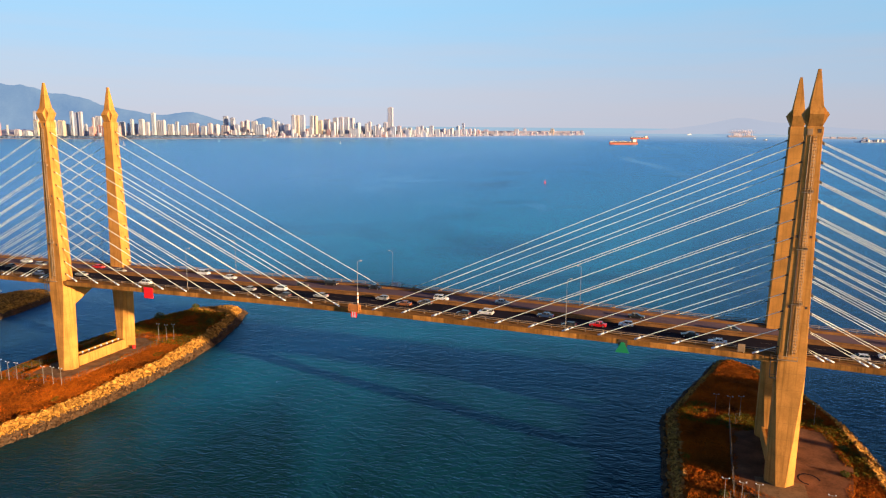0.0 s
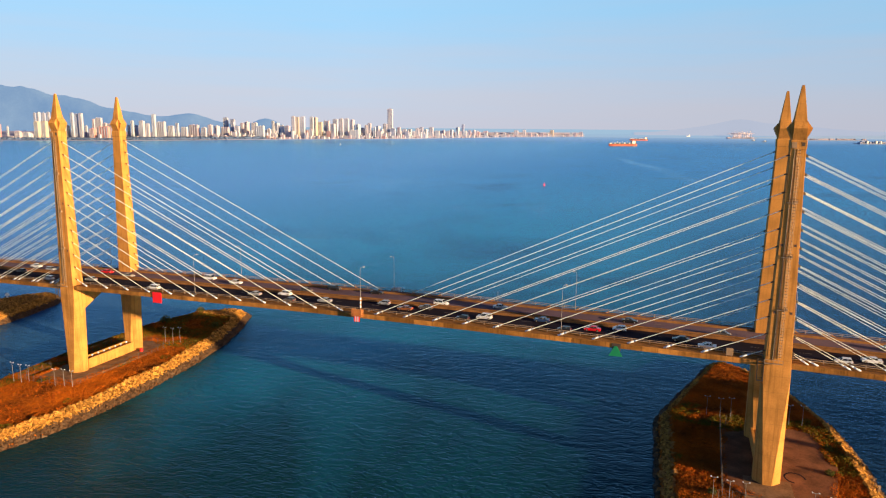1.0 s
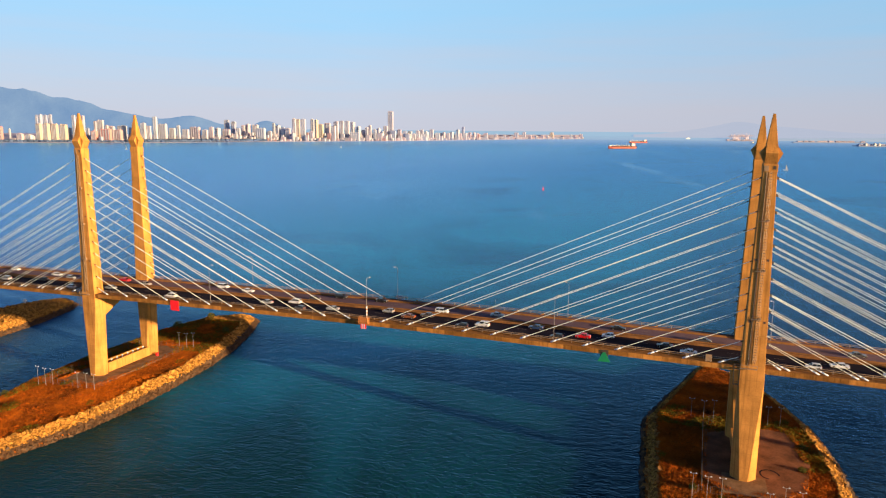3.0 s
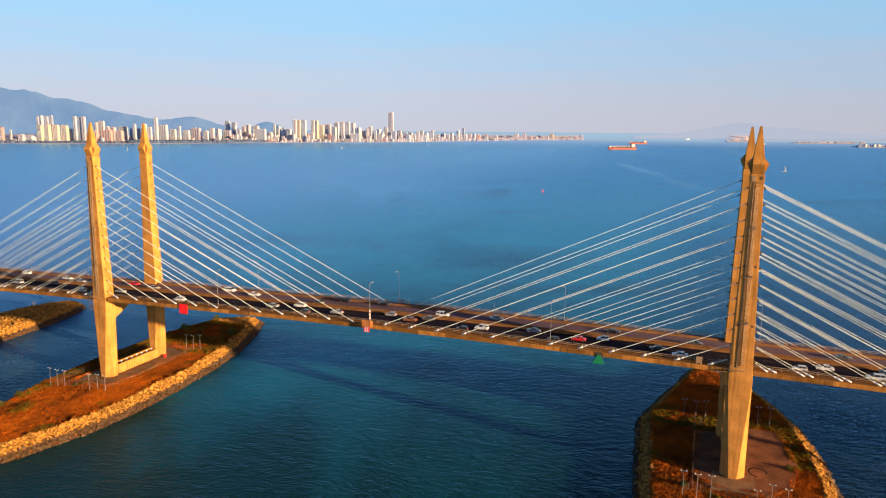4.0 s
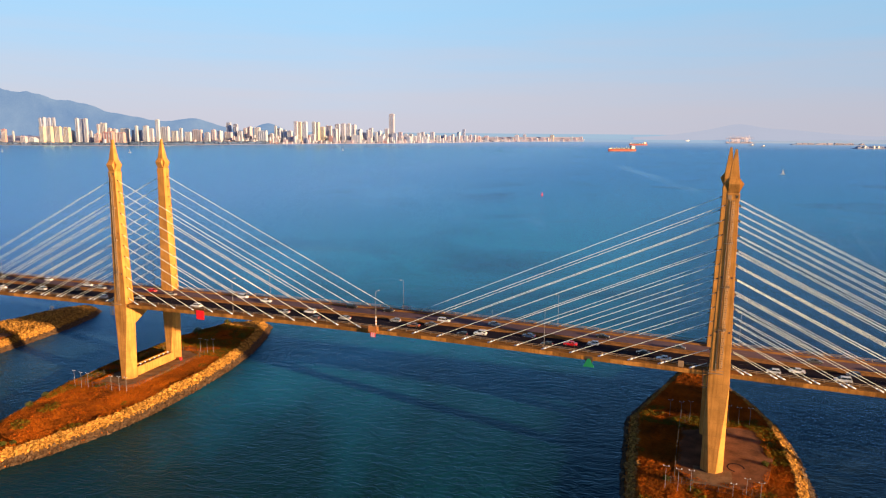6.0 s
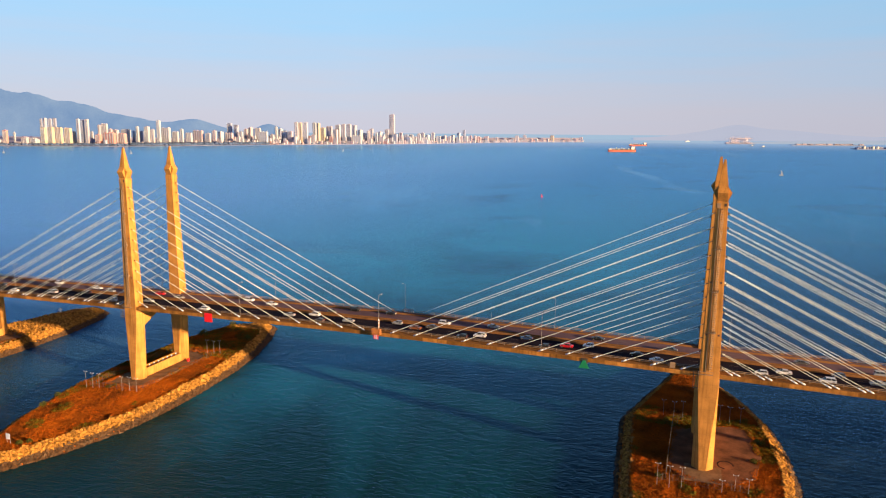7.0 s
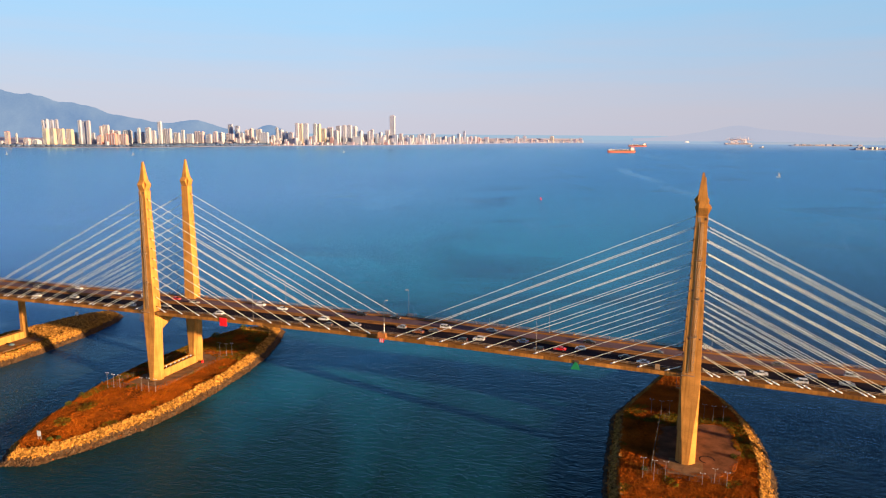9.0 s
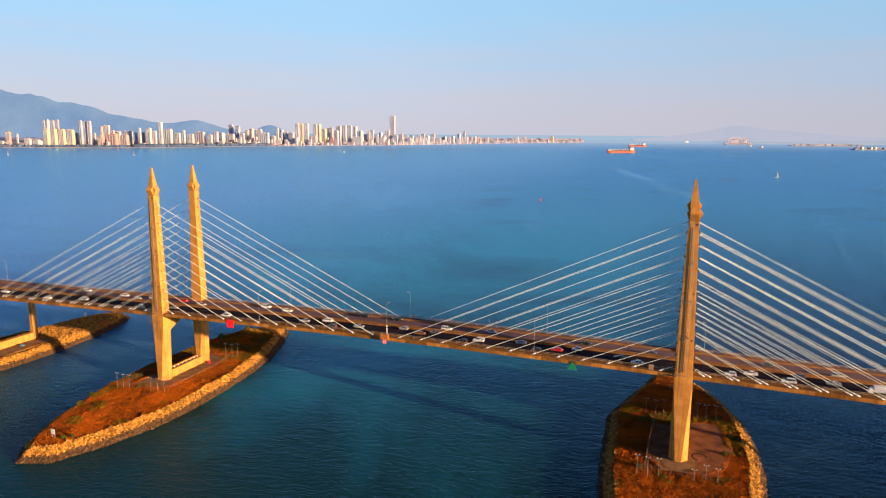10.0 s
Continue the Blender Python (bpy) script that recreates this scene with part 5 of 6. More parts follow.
def build_car(kind, paint):
    """Nose towards +x, centred over the ground."""
    mat = CAR_MATS[paint]
    word = {"saloon": "four-door saloon car", "hatch": "compact hatchback car", "suv": "tall family car"}[kind]
    car = thing("car", f"{paint} {word} on the bridge roadway", "car", "cars on the bridge")
    L, W, H, nose, tail, hood = {"saloon": (4.5, 1.75, 1.45, 1.15, 0.85, 0.92), "hatch": (3.8, 1.68, 1.5, 0.85, 0.2, 0.95), "suv": (4.5, 1.8, 1.72, 0.95, 0.15, 1.05)}[kind]
    f, r = L / 2, -L / 2
    bm = extrude_profile(bmesh.new(), [(r, 0.32), (r - 0.02, 0.62), (r + 0.05, hood), (r + tail + 0.1, hood + 0.04), (f - nose - 0.1, hood + 0.02), (f - 0.25, hood - 0.16), (f, 0.6), (f - 0.02, 0.3), (f - 0.5, 0.2), (r + 0.5, 0.2)], W / 2, 0.07)
    bmesh.ops.bevel(bm, geom=[e for e in bm.edges], offset=0.035, segments=1, affect="EDGES")
    part("body", bm, mat, car)
    a, b = r + tail, f - nose
    part("cabin_glass", extrude_profile(bmesh.new(), [(a, hood), (a + 0.35 if kind == "saloon" else a + 0.2, H - 0.07), (b - 0.75, H - 0.07), (b, hood)], W / 2 - 0.07, 0.14), GLASS, car, "dark tinted windows")
    x0, x1 = (a + 0.33 if kind == "saloon" else a + 0.18), b - 0.72
    part("roof", one_box(x0, x1, -W / 2 + 0.2, W / 2 - 0.2, H - 0.1, H, bevel=0.03), mat, car)
    for x in (x0 + 0.05, (x0 + x1) / 2 - 0.1, x1 - 0.03):
        for sg in (-1, 1):
            y0, y1 = sg * (W / 2 - 0.065), sg * (W / 2 - 0.19)
            lean = 0.34 if x > x1 - 0.1 else (-0.22 if x < x0 + 0.1 else 0)
            part("pillar", one_rod((x + lean, y0, hood), (x, y1, H - 0.06), 0.05, n=5), mat, car)
    for sg in (-1, 1):
        part("headlight", one_box(f - 0.14, f - 0.01, sg * W * 0.34 - 0.2, sg * W * 0.34 + 0.2, 0.6, 0.74, bevel=0.02), LENS, car)
        part("tail_light", one_box(r - 0.03, r + 0.1, sg * W * 0.36 - 0.16, sg * W * 0.36 + 0.16, 0.7, 0.9, bevel=0.02), TAIL, car)
        part("mirror", one_box(b - 0.25, b - 0.08, sg * W / 2 + (0 if sg > 0 else -0.16), sg * W / 2 + (0.16 if sg > 0 else 0), 0.95, 1.08, bevel=0.02), mat, car)
    wheels(car, (f - 0.82, r + 0.8), W / 2)
    return car


def build_lorry(paint, label):
    lorry = thing("lorry", label, "lorry", "lorries on the bridge")
    part("cargo_box", one_box(-4.0, 1.4, -1.15, 1.15, 1.0, 3.3, bevel=0.05), CAR_MATS[paint], lorry, "white box body")
    part("cab", extrude_profile(bmesh.new(), [(1.55, 0.55), (1.55, 2.45), (2.6, 2.4), (3.15, 1.5), (3.25, 0.55)], 1.05, 0.08), CAR_MATS[paint], lorry)
    part("windscreen", extrude_profile(bmesh.new(), [(2.63, 2.3), (3.14, 1.55), (3.16, 1.6), (2.68, 2.34)], 0.9), GLASS, lorry)
    part("chassis", one_box(-3.9, 3.1, -0.6, 0.6, 0.5, 0.98), DARK_STEEL, lorry)
    for sg in (-1, 1):
        part("headlight", one_box(3.18, 3.28, sg * 0.75 - 0.16, sg * 0.75 + 0.16, 0.75, 0.95), LENS, lorry)
    wheels(lorry, (2.3, -2.6), 1.05, 0.42)
    return lorry


PROTOTYPES = {}


def park(kind, paint, x, y, turned):
    key = (kind, paint)
    m = pose(x, y, camber(x) + 0.025, 0, 0, 180 if turned else 0)
    if key in PROTOTYPES:
        copy_thing(PROTOTYPES[key], m)
    else:
        ob = build_lorry(paint, "white box lorry on the bridge roadway") if kind == "lorry" else build_car(kind, paint)
        ob.matrix_basis = m @ Matrix.Diagonal((0.85, 0.85, 0.85, 1)) if kind == "lorry" else m
        PROTOTYPES[key] = ob


for kind, paint, x, y in (
        ("suv", "white", -80.3, 4.1), ("saloon", "silver", -42.3, 7.7), ("suv", "white", -33.0, 11.2), ("hatch", "grey", -27.0, 4.2), ("saloon", "silver", -16.3, 7.6), ("hatch", "silver", 2.5, 11.3), ("saloon", "bronze", 11.1, 7.7),
        ("saloon", "grey", 16.4, 11.2), ("hatch", "black", 30.5, 4.1), ("suv", "white", 36.0, 7.6), ("saloon", "blue", 52.2, 11.2), ("hatch", "black", 59.8, 4.2), ("saloon", "red", 67.0, 7.8), ("hatch", "white", 74.0, 11.1),
        ("saloon", "black", 90.2, 7.7), ("saloon", "white", 96.6, 4.3), ("hatch", "white", 127.7, 4.6), ("saloon", "white", 134.4, 8.0)):
    park(kind, paint, x, y, True)
for kind, paint, x, y in (
        ("saloon", "silver", -112.0, 8.0), ("hatch", "white", -128.0, 4.3), ("saloon", "grey", -150.0, 11.3), ("suv", "silver", -166.0, 7.5), ("saloon", "white", -186.0, 4.2), ("hatch", "black", -201.0, 11.2),
        ("saloon", "white", -219.0, 7.6), ("suv", "black", -240.0, 4.2), ("suv", "white", 146.0, 4.6), ("lorry", "white", 172.0, 4.6), ("saloon", "silver", 160.0, 8.0), ("hatch", "blue", 150.0, 11.2)):
    park(kind, paint, x, y, True)
for kind, paint, x, y in (
        ("saloon", "white", -153.0, 20.3), ("hatch", "silver", -142.0, 17.3), ("suv", "white", -134.6, 20.2), ("saloon", "red", -117.0, 20.4), ("saloon", "silver", -103.9, 17.3), ("suv", "white", -72.0, 23.2), ("saloon", "white", -58.7, 20.3),
        ("hatch", "grey", -28.8, 17.4), ("suv", "black", -21.3, 23.2), ("saloon", "black", -5.5, 23.2), ("suv", "white", 19.2, 17.4), ("saloon", "silver", 37.5, 20.4), ("saloon", "black", 76.0, 20.3), ("hatch", "grey", 101.0, 17.4),
        ("saloon", "grey", 141.0, 20.2), ("suv", "silver", 163.0, 17.3), ("hatch", "white", -180.0, 23.2), ("saloon", "grey", -205.0, 20.3)):
    park(kind, paint, x, y, False)

# ---------------------------------------------------------------- deck furniture
LAMP_GLASS = material("street_lamp_glass", (0.75, 0.74, 0.7), 0.3, vary=0.05, bump=0)


def build_street_lamp(x, y, arm, tall=12.0):
    lamp = thing("street_lamp", "slender grey steel street lamp with a curved arm", "street lamp", "street lamps on the bridge", at=(x, y, camber(x) + 0.3))
    part("base_plate", one_box(-0.25, 0.25, -0.25, 0.25, 0, 0.12), POLE_STEEL, lamp)
    part("pole", one_rod((0, 0, 0.1), (0, 0, tall - 0.8), 0.08, 0.05, n=8), POLE_STEEL, lamp)
    bm = bmesh.new()
    pts = [(0, 0, tall - 0.8), (0.15 * arm[0], 0.15 * arm[1], tall - 0.2), (0.6 * arm[0], 0.6 * arm[1], tall + 0.1), (1.9 * arm[0], 1.9 * arm[1], tall + 0.25)]
    for a, b in zip(pts, pts[1:]):
        rod(bm, a, b, 0.055, n=6)
    part("arm", bm, POLE_STEEL, lamp)
    head = part("head", one_box(0.85, 1.5, -0.14, 0.14, tall + 0.14, tall + 0.34, bevel=0.05), POLE_STEEL, lamp)
    head.rotation_euler = (0, 0, math.atan2(arm[1], arm[0]))
    part("lens", one_box(0.92, 1.42, -0.1, 0.1, tall + 0.1, tall + 0.137), LAMP_GLASS, head)


for k in range(-5, 4):
    x = 60.0 * k - 0.5
    if abs(k) != 2:
        build_street_lamp(x, 0.9, (0.42, 0.36), 13.2)
    build_street_lamp(x, 26.0, (-0.42, -0.36), 12.0)

RAIL = material("weathered_rail", (0.319, 0.249, 0.188), 0.6, 0.2, vary=0.25, scale=2, bump=0)


def build_railing(y, z0, label):
    rail = thing("bridge_railing", label, "railing", "bridge railings")
    post = mesh_bm("post", one_box(-0.09, 0.09, -0.09, 0.09, 0, 1.0, bevel=0.02), RAIL)
    n = int((X1 - X0) / 4.46)
    for i in range(n):
        x = X0 + 4.46 * (i + 0.5)
        share("post", post, rail, Matrix.Translation((x, y, camber(x) + z0)))
    for h in (0.55, 0.98):
        bm = bmesh.new()
        loft(bm, [[(x, y - 0.07, camber(x) + z0 + h - 0.06), (x, y + 0.07, camber(x) + z0 + h - 0.06), (x, y + 0.07, camber(x) + z0 + h + 0.06), (x, y - 0.07, camber(x) + z0 + h + 0.06)] for x in XS])
        part("rail", bm, RAIL, rail)


build_railing(0.75, 0.3, "low steel railing with posts along the deck's edge")
build_railing(Y_FAR + 1.3, 0.25, "low steel railing with posts along the deck's edge")

# navigation marks hung from the deck
board = thing("navigation_mark", "square bright red navigation board hung from the deck edge", "navigation mark")
part("board", one_box(-75.2, -71.6, -2.25, -2.12, 33.3, 36.9, bevel=0.03), RED_SIGN, board)
for x in (-74.5, -72.3):
    part("hanger", one_box(x - 0.08, x + 0.08, -2.11, -1.9, 34.0, 36.2), DARK_STEEL, board)
cone = thing("navigation_mark", "green triangular navigation board hung from the deck edge", "navigation mark")
bm = bmesh.new()
tri = [(72.6, 32.9), (76.1, 32.9), (74.7, 35.6), (74.0, 35.6)]
a = [bm.verts.new((x, -2.25, z)) for x, z in tri]
b = [bm.verts.new((x, -2.12, z)) for x, z in tri]
bm.faces.new(a), bm.faces.new(b[::-1])
for i in range(4):
    bm.faces.new((a[i], b[i], b[(i + 1) % 4], a[(i + 1) % 4]))
bmesh.ops.recalc_face_normals(bm, faces=bm.faces)
part("board", bm, GREEN_SIGN, cone)
part("bracket", one_box(73.3, 75.5, -2.11, -1.9, 34.4, 36.3), DARK_STEEL, cone)


def build_midspan_mark():
    """Rusty maintenance cage at midspan with a red and white striped board under it."""
    x, z = 0.2, camber(0.2)
    cage = thing("inspection_cage", "rusty orange steel cage bolted to the deck edge at midspan", "steel cage")
    part("floor", one_box(x - 1.6, x + 1.6, -3.3, -1.9, z - 0.2, z - 0.05), RUST, cage)
    for px in (-1.5, -0.75, 0, 0.75, 1.5):
        part("post", one_box(x + px - 0.09, x + px + 0.09, -3.3, -3.12, z - 0.05, z + 1.7), RUST, cage)
        part("post", one_box(x + px - 0.09, x + px + 0.09, -2.1, -1.92, z - 0.05, z + 1.7), RUST, cage)
    for h in (0.45, 0.9, 1.3, 1.7):
        part("rail", one_box(x - 1.6, x + 1.6, -3.36, -3.28, z + h - 0.1, z + h + 0.1), RUST, cage)
        part("rail", one_box(x - 1.6, x - 1.5, -3.3, -1.95, z + h - 0.08, z + h + 0.08), RUST, cage)
        part("rail", one_box(x + 1.5, x + 1.6, -3.3, -1.95, z + h - 0.08, z + h + 0.08), RUST, cage)
    part("panel", one_box(x - 1.2, x + 1.2, -2.1, -2.0, z + 0.1, z + 1.5), RUST, cage)
    mark = thing("navigation_mark", "red and white striped navigation board under the deck edge", "navigation mark")
    for k in range(5):
        part("stripe", one_box(x - 0.9 + 0.36 * k, x - 0.9 + 0.36 * (k + 1), -3.1, -2.98, z - 1.9, z - 0.25), RED_SIGN if k % 2 == 0 else WHITE_PAINT, mark)
    far_box = thing("inspection_cage", "pale steel cage on the far deck edge at midspan", "steel cage")
    for px in (-2.0, -1.0, 0, 1.0, 2.0):
        part("post", one_box(x + px - 0.1, x + px + 0.1, Y_FAR + 1.5, Y_FAR + 1.7, z + 0.25, z + 1.8), WHITE_PAINT, far_box)
    part("panel", one_box(x - 2.1, x + 0.4, Y_FAR + 1.7, Y_FAR + 1.85, z + 0.25, z + 1.6), WHITE_PAINT, far_box)
    part("rail", one_box(x - 2.1, x + 2.1, Y_FAR + 1.5, Y_FAR + 1.62, z + 1.5, z + 1.7), WHITE_PAINT, far_box)
    post = thing("striped_post", "white marker sleeve around the foot of the midspan lamp", "post")
    part("sleeve", one_rod((-0.5, 0.9, camber(2) + 0.3), (-0.5, 0.9, camber(2) + 4.4), 0.24, n=10), WHITE_PAINT, post)
    for k in range(3):
        part("band", one_rod((-0.5, 0.9, camber(2) + 0.9 + 1.2 * k), (-0.5, 0.9, camber(2) + 1.3 + 1.2 * k), 0.25, n=10), RUST, post)


build_midspan_mark()
cab = thing("control_cabinet", "pale square control cabinet at the deck edge", "cabinet")
part("body", one_box(100.8, 102.4, -1.6, -1.0, camber(101) + 0.5, camber(101) + 2.3, bevel=0.05), APRON, cab)
for x in (101.0, 102.2):
    part("leg", one_box(x - 0.06, x + 0.06, -1.4, -1.2, camber(101) + 0.28, camber(101) + 0.5), STEEL, cab)
mast = thing("marker_post", "short thin grey post on the far deck edge", "post", at=(34.7, 27.4, camber(35) + 0.25))
part("post", one_rod((0, 0, 0), (0, 0, 3.6), 0.06, n=8), POLE_STEEL, mast)

# ---------------------------------------------------------------- tower fittings


def build_tower_fittings(x):
    """Ladder, landings and hatches on the outer face of the near leg."""
    def face_y(z):
        return -(4.36 + (3.3 - 4.36) * (z - 34.9) / 52.1) / 2

    lad = thing("access_ladder", "dark caged steel ladder up the tower's face", "ladder", "tower ladders")
    segs = [(37.0, 49.0), (49.0, 61.7), (61.7, 74.6), (74.6, 87)]
    for z0, z1 in segs:
        for dx in (-0.22, 0.22):
            part("stile", one_rod((x + 0.15 + dx, face_y(z0) - 0.2, z0), (x + 0.15 + dx, face_y(z1) - 0.2, z1), 0.045, n=5), RAIL, lad)
        n = int((z1 - z0) / 0.7)
        for i in range(n):
            z = z0 + (i + 0.5) * (z1 - z0) / n
            part("rung", one_box(x - 0.12, x + 0.5, face_y(z) - 0.24, face_y(z) - 0.16, z - 0.06, z + 0.06), DARK_STEEL, lad)
    part("drain_pipe", one_rod((x - 1.3, face_y(36.5) - 0.1, 36.5), (x - 0.75, face_y(87) - 0.1, 87), 0.07, n=6), RAIL, lad)
    part("cable_tray", one_rod((x - 1.0, face_y(36.5) - 0.06, 36.5), (x - 0.52, face_y(87) - 0.06, 87), 0.1, n=4), CONDUIT, lad, "brown cable trunking")
    for i in range(36):
        z = 37.8 + 1.36 * i
        y = face_y(z) - 0.2
        bm = bmesh.new()
        arc = [(x + 0.15 + 0.38 * math.cos(math.pi * k / 5), y - 0.62 * math.sin(math.pi * k / 5), z) for k in range(6)]
        for p, q in zip(arc, arc[1:]):
            rod(bm, p, q, 0.035, n=4)
        part("cage_hoop", bm, RAIL, lad)
    for dx, out in ((-0.3, 0.36), (0.15, 0.62), (0.6, 0.36)):
        part("cage_strip", one_rod((x + dx, face_y(37.8) - 0.2 - out, 37.8), (x + dx, face_y(85.4) - 0.2 - out, 85.4), 0.03, n=4), RAIL, lad)
    for z in (49.0, 61.7, 74.6):
        pl = thing("landing_platform", "small rusty steel landing with a railing on the tower's face", "platform", "tower landings")
        part("floor", one_box(x - 1.5, x + 0.9, face_y(z) - 0.75, face_y(z) - 0.01, z - 0.1, z), RAIL, pl)
        part("rail", one_box(x - 1.5, x + 0.9, face_y(z) - 0.75, face_y(z) - 0.69, z + 0.8, z + 0.87), DARK_STEEL, pl)
        for k in range(4):
            px = x - 1.46 + k * 0.77
            if k == 2:
                part("lamp_box", one_box(x + 0.3, x + 0.85, face_y(z) - 0.6, face_y(z) - 0.1, z + 0.05, z + 0.5, bevel=0.04), APRON, pl, "pale lamp housing")
            part("post", one_box(px - 0.03, px + 0.03, face_y(z) - 0.75, face_y(z) - 0.69, z, z + 0.8), DARK_STEEL, pl)
    for z, places in ((47.9, (-2.05, 1.45)), (64.2, (-1.9, 0.98))):
        for dx in places:
            h = thing("tower_hatch", "square recess in the tower's face, its shade a dark plate", "hatch", "tower hatches")
            part("frame", one_box(x + dx, x + dx + 0.7, face_y(z) - 0.03, face_y(z) + 0.1, z, z + 0.75), RUST, h)
            # proud dark plate in place of the recess's shaded inside
            part("opening", one_box(x + dx + 0.08, x + dx + 0.62, face_y(z) - 0.035, face_y(z) + 0.1, z + 0.08, z + 0.67), DARK_STEEL, h)
    hole = thing("tower_hatch", "square hole in the tower's collar, its shade a dark plate", "hatch", "tower hatches")
    part("frame", one_box(x + 0.5, x + 1.4, -1.82, -1.7, 87.5, 88.55, bevel=0.03), CONCRETE, hole)
    # dark plate stands for the unlit hole
    part("opening", one_box(x + 0.6, x + 1.3, -1.826, -1.7, 87.6, 88.45), DARK_STEEL, hole)
    box_ = thing("junction_box", "pale steel box on the tower's collar", "box", "tower boxes")
    part("body", one_box(x - 1.5, x - 0.4, -1.98, -1.79, 87.1, 88.5, bevel=0.04), APRON, box_)
    gan = thing("tower_gantry", "dark steel walkway frame hung beside the tower leg", "gantry", "tower gantries")
    z = camber(x)
    part("floor", one_box(x - 4.6, x - 3.0, -2.9, -1.95, z - 0.3, z - 0.18), DARK_STEEL, gan)
    part("floor", one_box(x - 4.4, x - 3.05, -2.9, -1.95, z - 4.6, z - 4.48), DARK_STEEL, gan)
    for px in (x - 4.5, x - 3.1):
        for py in (-2.85, -2.0):
            part("post", one_box(px - 0.06, px + 0.06, py - 0.06, py + 0.06, z - 4.6, z + 1.1), DARK_STEEL, gan)
    for h in (-3.6, 0.5, 1.05):
        part("rail", one_box(x - 4.55, x - 3.0, -2.92, -2.84, z + h - 0.05, z + h + 0.05), DARK_STEEL, gan)
    walk_ = thing("tower_walkway", "narrow steel walkway round the tower leg at deck level", "walkway", "tower walkways")
    part("floor", one_box(x - 3.2, x + 1.0, -3.2, -2.45, z + 0.1, z + 0.22), RAIL, walk_)
    part("rail", one_box(x - 3.2, x + 1.0, -3.2, -3.13, z + 1.1, z + 1.18), RAIL, walk_)
    for k in range(5):
        part("post", one_box(x - 3.18 + k * 1.03, x - 3.1 + k * 1.03, -3.2, -3.13, z + 0.22, z + 1.1), RAIL, walk_)


for x in (-112.5, 112.5):
    build_tower_fittings(x)
    for i in range(7):
        lamp = thing("beam_lamp", "small white lamp on the base beam", "lamp", "base beam lamps", at=(x + 1.7, 4.5 + 2.7 * i, 7.9))
        part("stem", one_rod((0, 0, 0), (0, 0, 0.7), 0.06, n=6), STEEL, lamp)
        part("globe", one_box(-0.3, 0.3, -0.3, 0.3, 0.65, 1.15, bevel=0.1), WHITE_PAINT, lamp)

# ---------------------------------------------------------------- island furniture


def ground_at(x, y):
    for isl in ISLANDS.values():
        if abs(x - isl["cx"]) < isl["half"] + 1:
            return island_z(x, y, isl)[0]
    return 0.0


def build_floodlight(x, y, tall=7.5):
    z = 4.35 if yard_top(x, y) else ground_at(x, y) - 0.1
    f = thing("floodlight_pole", "thin grey pole with two white floodlights", "floodlight", "island floodlights", at=(x, y, z))
    part("pole", one_rod((0, 0, 0), (0, 0, tall), 0.075, 0.05, n=6), POLE_STEEL, f)
    part("crossbar", one_box(-0.75, 0.75, -0.04, 0.04, tall - 0.08, tall + 0.04), POLE_STEEL, f)
    for sx in (-0.7, 0.7):
        part("lamp_head", one_box(sx - 0.16, sx + 0.16, -0.16, 0.1, tall + 0.04, tall + 0.26, bevel=0.06), WHITE_PAINT, f, "white floodlight head")


for x, y, tall in ((-107.1, 37.6, 6.5), (-103.2, 37.5, 6.5), (-101.0, 39.0, 6.5), (-124.7, -15.9, 7), (-121.7, -15.5, 6.5), (-119.8, -14.1, 6), (-107.7, -14.3, 6), (-104.9, -13.2, 6), (-101.4, -13.1, 6),
                   (99.5, -16.1, 7), (103.0, -16.8, 7), (106.5, -15.5, 6.5), (117.8, -14.6, 4), (121.5, -12.6, 5), (125.1, -13.8, 5), (119.2, 39.9, 6.3), (122.5, 39.2, 6.3), (126.2, 39.7, 6.3), (99.4, 38.5, 6.3), (103.2, 37.5, 6.3), (106.3, 39.1, 6.3)):
    build_floodlight(x, y, tall)


FENCE_STEEL = material("weathered_fence_steel", (0.1, 0.1, 0.11), 0.7, 0.1, vary=0.2, bump=0)


def build_fence(points, label, tall=2.2):
    f = thing("wire_fence", label, "fence", "island fences")
    post = mesh_bm("fence_post", one_rod((0, 0, 0), (0, 0, tall), 0.05, n=5), FENCE_STEEL)
    for (xa, ya), (xb, yb) in zip(points, points[1:]):
        d = math.hypot(xb - xa, yb - ya)
        n = max(1, round(d / 3.2))
        for i in range(n):
            x, y = xa + (xb - xa) * i / n, ya + (yb - ya) * i / n
            share("fence_post", post, f, Matrix.Translation((x, y, max(4.2, ground_at(x, y)))))
        za, zb = max(4.2, ground_at(xa, ya)), max(4.2, ground_at(xb, yb))
        for k in range(6):
            h = 0.15 + k * (tall - 0.25) / 5
            part("fence_wire", one_rod((xa, ya, za + h), (xb, yb, zb + h), 0.012 if 0 < k < 5 else 0.02, n=4), FENCE_STEEL, f)


build_fence([(-124.5, -14.2), (-102.0, -12.4), (-102.0, 34), (-124.5, 36.5), (-124.5, -14.2)], "grey wire fence around the tower yard")
build_fence([(99.5, -15.6), (101, -13), (107, -12.4), (114, -13.8), (118, -13.6)], "grey wire fence around the tower yard")
build_fence([(101.9, -11.5), (102.2, 5), (102.9, 30.5), (106.4, 34.3)], "grey wire fence beside the tower yard", 3.0)
build_fence([(120.5, -13.0), (125.3, -12.8)], "grey wire fence around the tower yard")

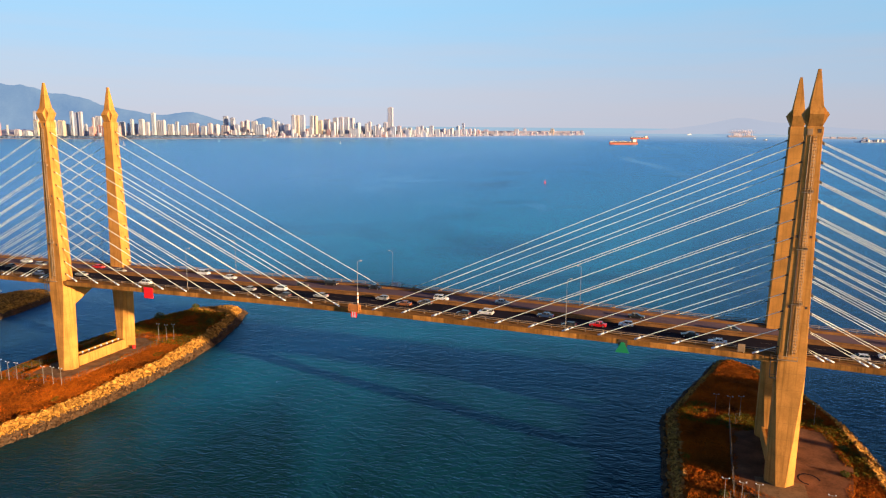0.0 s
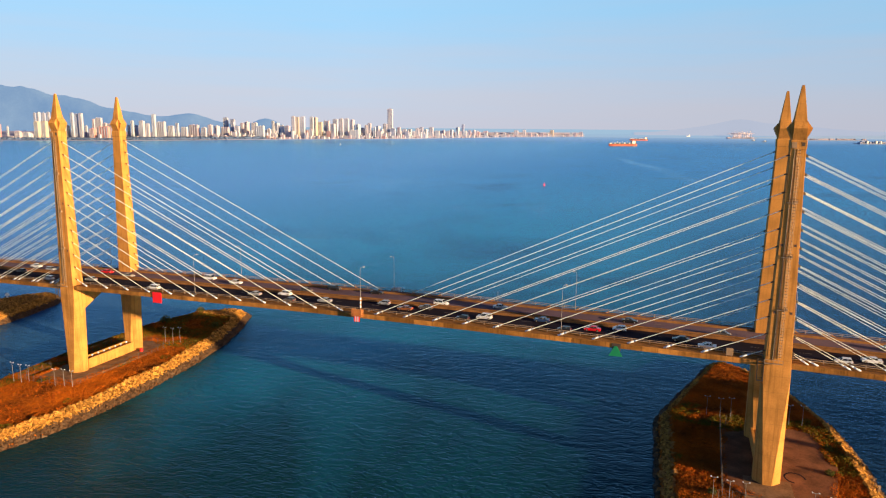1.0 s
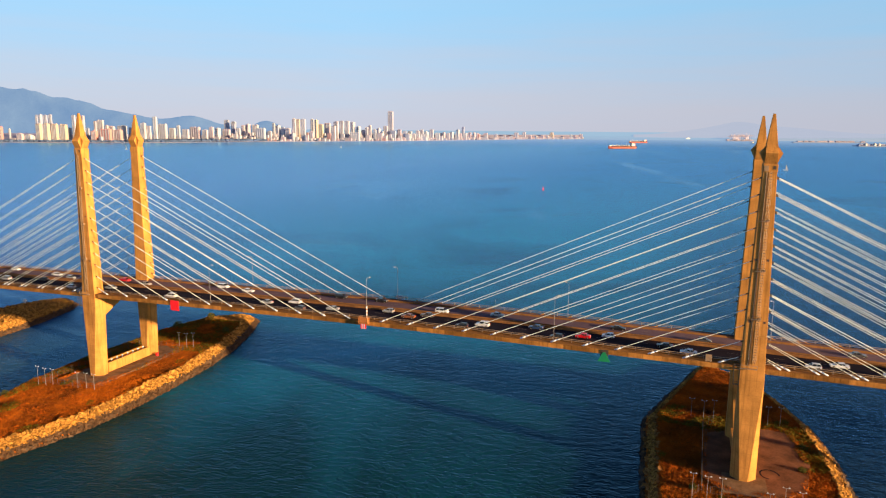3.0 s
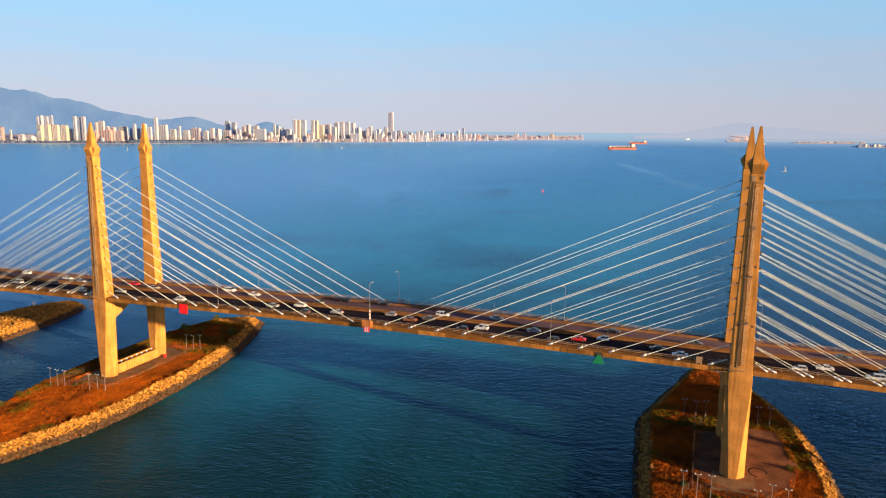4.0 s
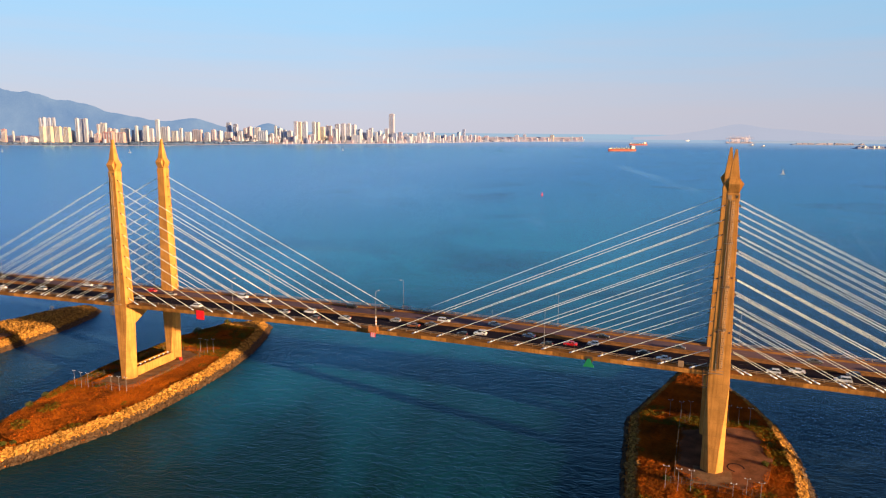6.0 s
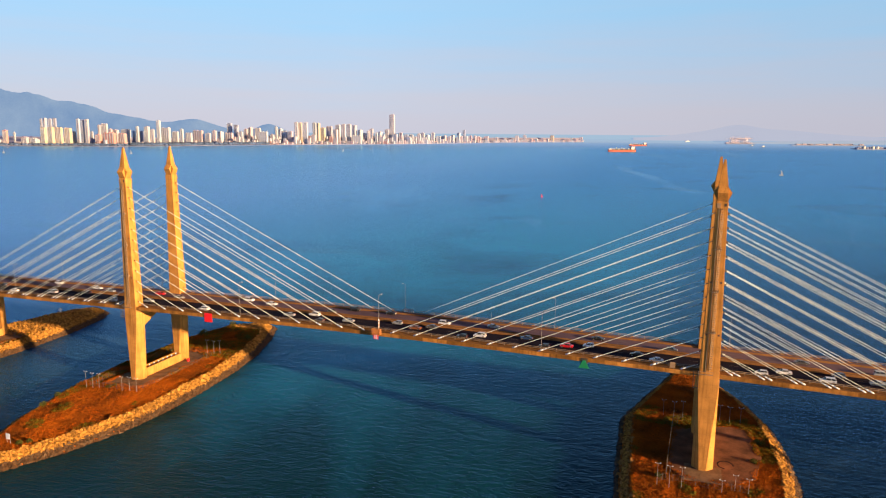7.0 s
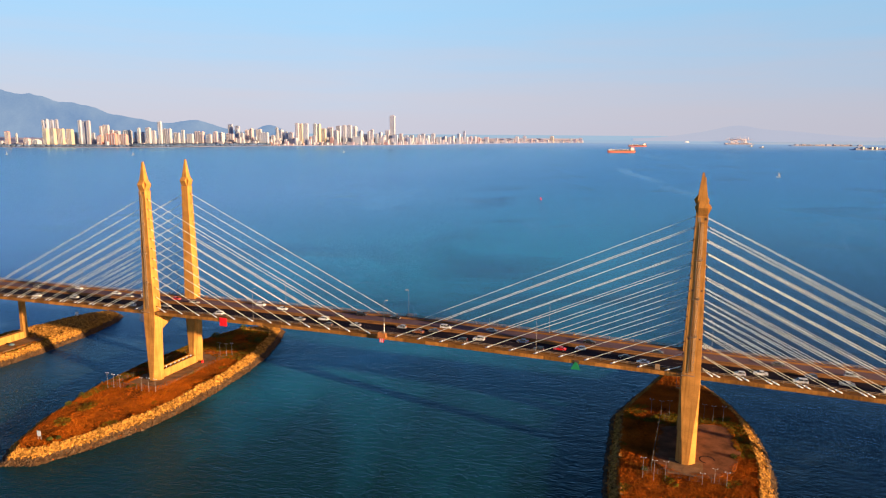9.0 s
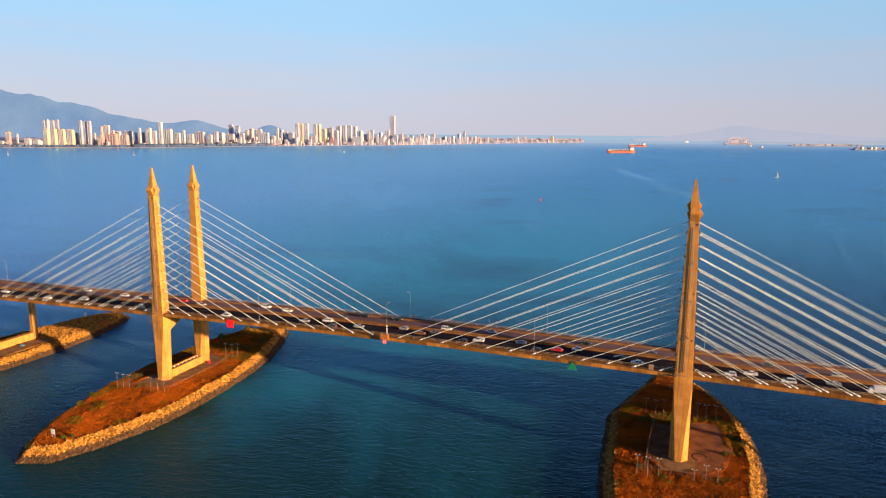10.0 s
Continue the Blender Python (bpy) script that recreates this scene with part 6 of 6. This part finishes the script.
sign = thing("notice_board", "white notice board on posts near the island's tip", "notice board", at=(-108.0, -63.9, ground_at(-108.0, -63.9) - 0.2))
part("board", one_box(-0.9, 0.9, -0.06, 0.06, 1.6, 3.6, bevel=0.02), WHITE_PAINT, sign)
for sx in (-0.7, 0.7):
    part("post", one_rod((sx, 0.12, 0), (sx, 0.12, 3.5), 0.06, n=6), STEEL, sign)
drum = thing("red_drum", "red steel drum beside the base beam", "drum", at=(-107.4, 24.6, 4.35))
part("shell", one_rod((0, 0, 0), (0, 0, 1.0), 0.6, n=14), RED_SIGN, drum)
part("lid", one_rod((0, 0, 1.0), (0, 0, 1.07), 0.63, n=14), RED_SIGN, drum)

LEAF = material("shrub_leaf", (0.075, 0.085, 0.018), 0.8, vary=0.3, random_tint=0.4, bump=0)


def build_shrub(x, y, size, seed, label="dark green shrub on the island's edge"):
    rnd = random.Random(seed)
    z = ground_at(x, y)
    sh = thing("shrub", label, "shrub", "island shrubs", at=(x, y, z))
    bm = bmesh.new()
    for k in range(5):
        a = k * 1.3
        rod(bm, (0, 0, -0.2), (math.cos(a) * size * 0.4, math.sin(a) * size * 0.4, size * 0.7), 0.06, 0.02, n=5)
    part("stems", bm, DARK_STEEL, sh)
    verts, faces = [], []
    for _ in range(420):
        while True:
            p = Vector((rnd.uniform(-1, 1), rnd.uniform(-1, 1), rnd.uniform(0, 1)))
            if p.length < 1 and noise.noise(p * 2.2 + Vector((seed, 0, 0))) > -0.25:
                break
        c = Vector((p.x * size * 0.85, p.y * size * 0.85, 0.15 + p.z * size))
        u = Vector((rnd.gauss(0, 1), rnd.gauss(0, 1), rnd.gauss(0, 0.6))).normalized() * size * 0.11
        v = u.cross(Vector((rnd.gauss(0, 1), rnd.gauss(0, 1), rnd.gauss(0, 1)))).normalized() * size * 0.06
        b = len(verts)
        verts += [c - u, c + v, c + u, c - v]
        faces.append((b, b + 1, b + 2, b + 3))
    crown = new("crown", mesh_of("crown", verts, faces, LEAF))
    crown.parent = sh


for x, y, size, seed in ((-127.8, 61.2, 3.0, 1), (-124.4, 80.7, 2.4, 2), (-125.7, -35.6, 1.8, 3), (-128.6, -26.3, 1.8, 4), (-101.8, -61.2, 1.3, 5), (-103.9, -63.2, 1.4, 8), (-103.4, 64.4, 2.2, 6), (130.8, 25.0, 1.7, 7), (128.4, 8.7, 1.6, 9), (99.7, -10.8, 1.4, 10)):
    build_shrub(x, y, size, seed)

beacon = thing("shore_beacon", "small white domed beacon on the rock island", "beacon", at=(-232.4, 67.3, ground_at(-232.4, 67.3)))
part("post", one_rod((0, 0, -0.3), (0, 0, 1.6), 0.5, n=10), WHITE_PAINT, beacon)
part("dome", one_rod((0, 0, 1.6), (0, 0, 2.8), 1.3, 0.5, n=12), WHITE_PAINT, beacon)
TARP = material("blue_tarpaulin", (0.06, 0.13, 0.2), 0.6, vary=0.3, scale=2, bump=0.3)
heap = thing("covered_heap", "heap under a blue-grey tarpaulin beside the pier", "heap", at=(-217.2, 12.2, 4.35))
bm = bmesh.new()
bmesh.ops.create_icosphere(bm, subdivisions=2, radius=1.0)
for v in bm.verts:
    v.co.x *= 2.0 + 0.3 * noise.noise(v.co * 2)
    v.co.y *= 1.3 + 0.3 * noise.noise(v.co * 3)
    v.co.z = max(0, v.co.z) * (1.1 + 0.4 * noise.noise(v.co * 2.5))
part("cover", bm, TARP, heap)

# the larger boulders along the nearer shore, one by one
BOULDER = material("boulder_granite", (0.319, 0.163, 0.054), 0.9, vary=0.3, scale=3, bump=0.4)
nt = BOULDER.node_tree
bb = nt.nodes["Principled BSDF"]
bsrc = bb.inputs["Base Color"].links[0].from_socket
binfo, bval, brange = nt.nodes.new("ShaderNodeObjectInfo"), nt.nodes.new("ShaderNodeHueSaturation"), nt.nodes.new("ShaderNodeMapRange")
brange.inputs["To Min"].default_value, brange.inputs["To Max"].default_value = 0.55, 1.3
nt.links.new(binfo.outputs["Random"], brange.inputs["Value"])
nt.links.new(brange.outputs[0], bval.inputs["Value"])
nt.links.new(bsrc, bval.inputs["Color"])
nt.links.new(bval.outputs["Color"], bb.inputs["Base Color"])
BOULDER_MESHES = []
brnd = random.Random(12)
for k in range(7):
    vs = []
    for v in BLOCK:
        vs.append((v[0] * brnd.uniform(0.6, 1.1), v[1] * brnd.uniform(0.55, 0.95), v[2] * brnd.uniform(0.4, 0.7)))
    BOULDER_MESHES.append(mesh_of("boulder", vs, BLOCK_F, BOULDER))
EAST_GROUND = [o for o in scene.objects if o.name.startswith("ground") and o.data and sum(v.co.x for v in o.data.vertices) / len(o.data.vertices) > 0][0]
east, count = ISLANDS["middle_east"], 0
while count < 300:
    y = brnd.uniform(-45, 40)
    x = east["cx"] + brnd.choice((-1, 1)) * brnd.uniform(14, 29)
    z, edge = island_z(x, y, east)
    if not 0.6 < edge < 5.0:
        continue
    r = brnd.uniform(0.4, 0.68)
    share("boulder", brnd.choice(BOULDER_MESHES), EAST_GROUND, pose(x, y, z + 0.25, brnd.uniform(-25, 25), brnd.uniform(-25, 25), brnd.uniform(0, 360)) @ Matrix.Diagonal((r, r, r, 1)))
    count += 1
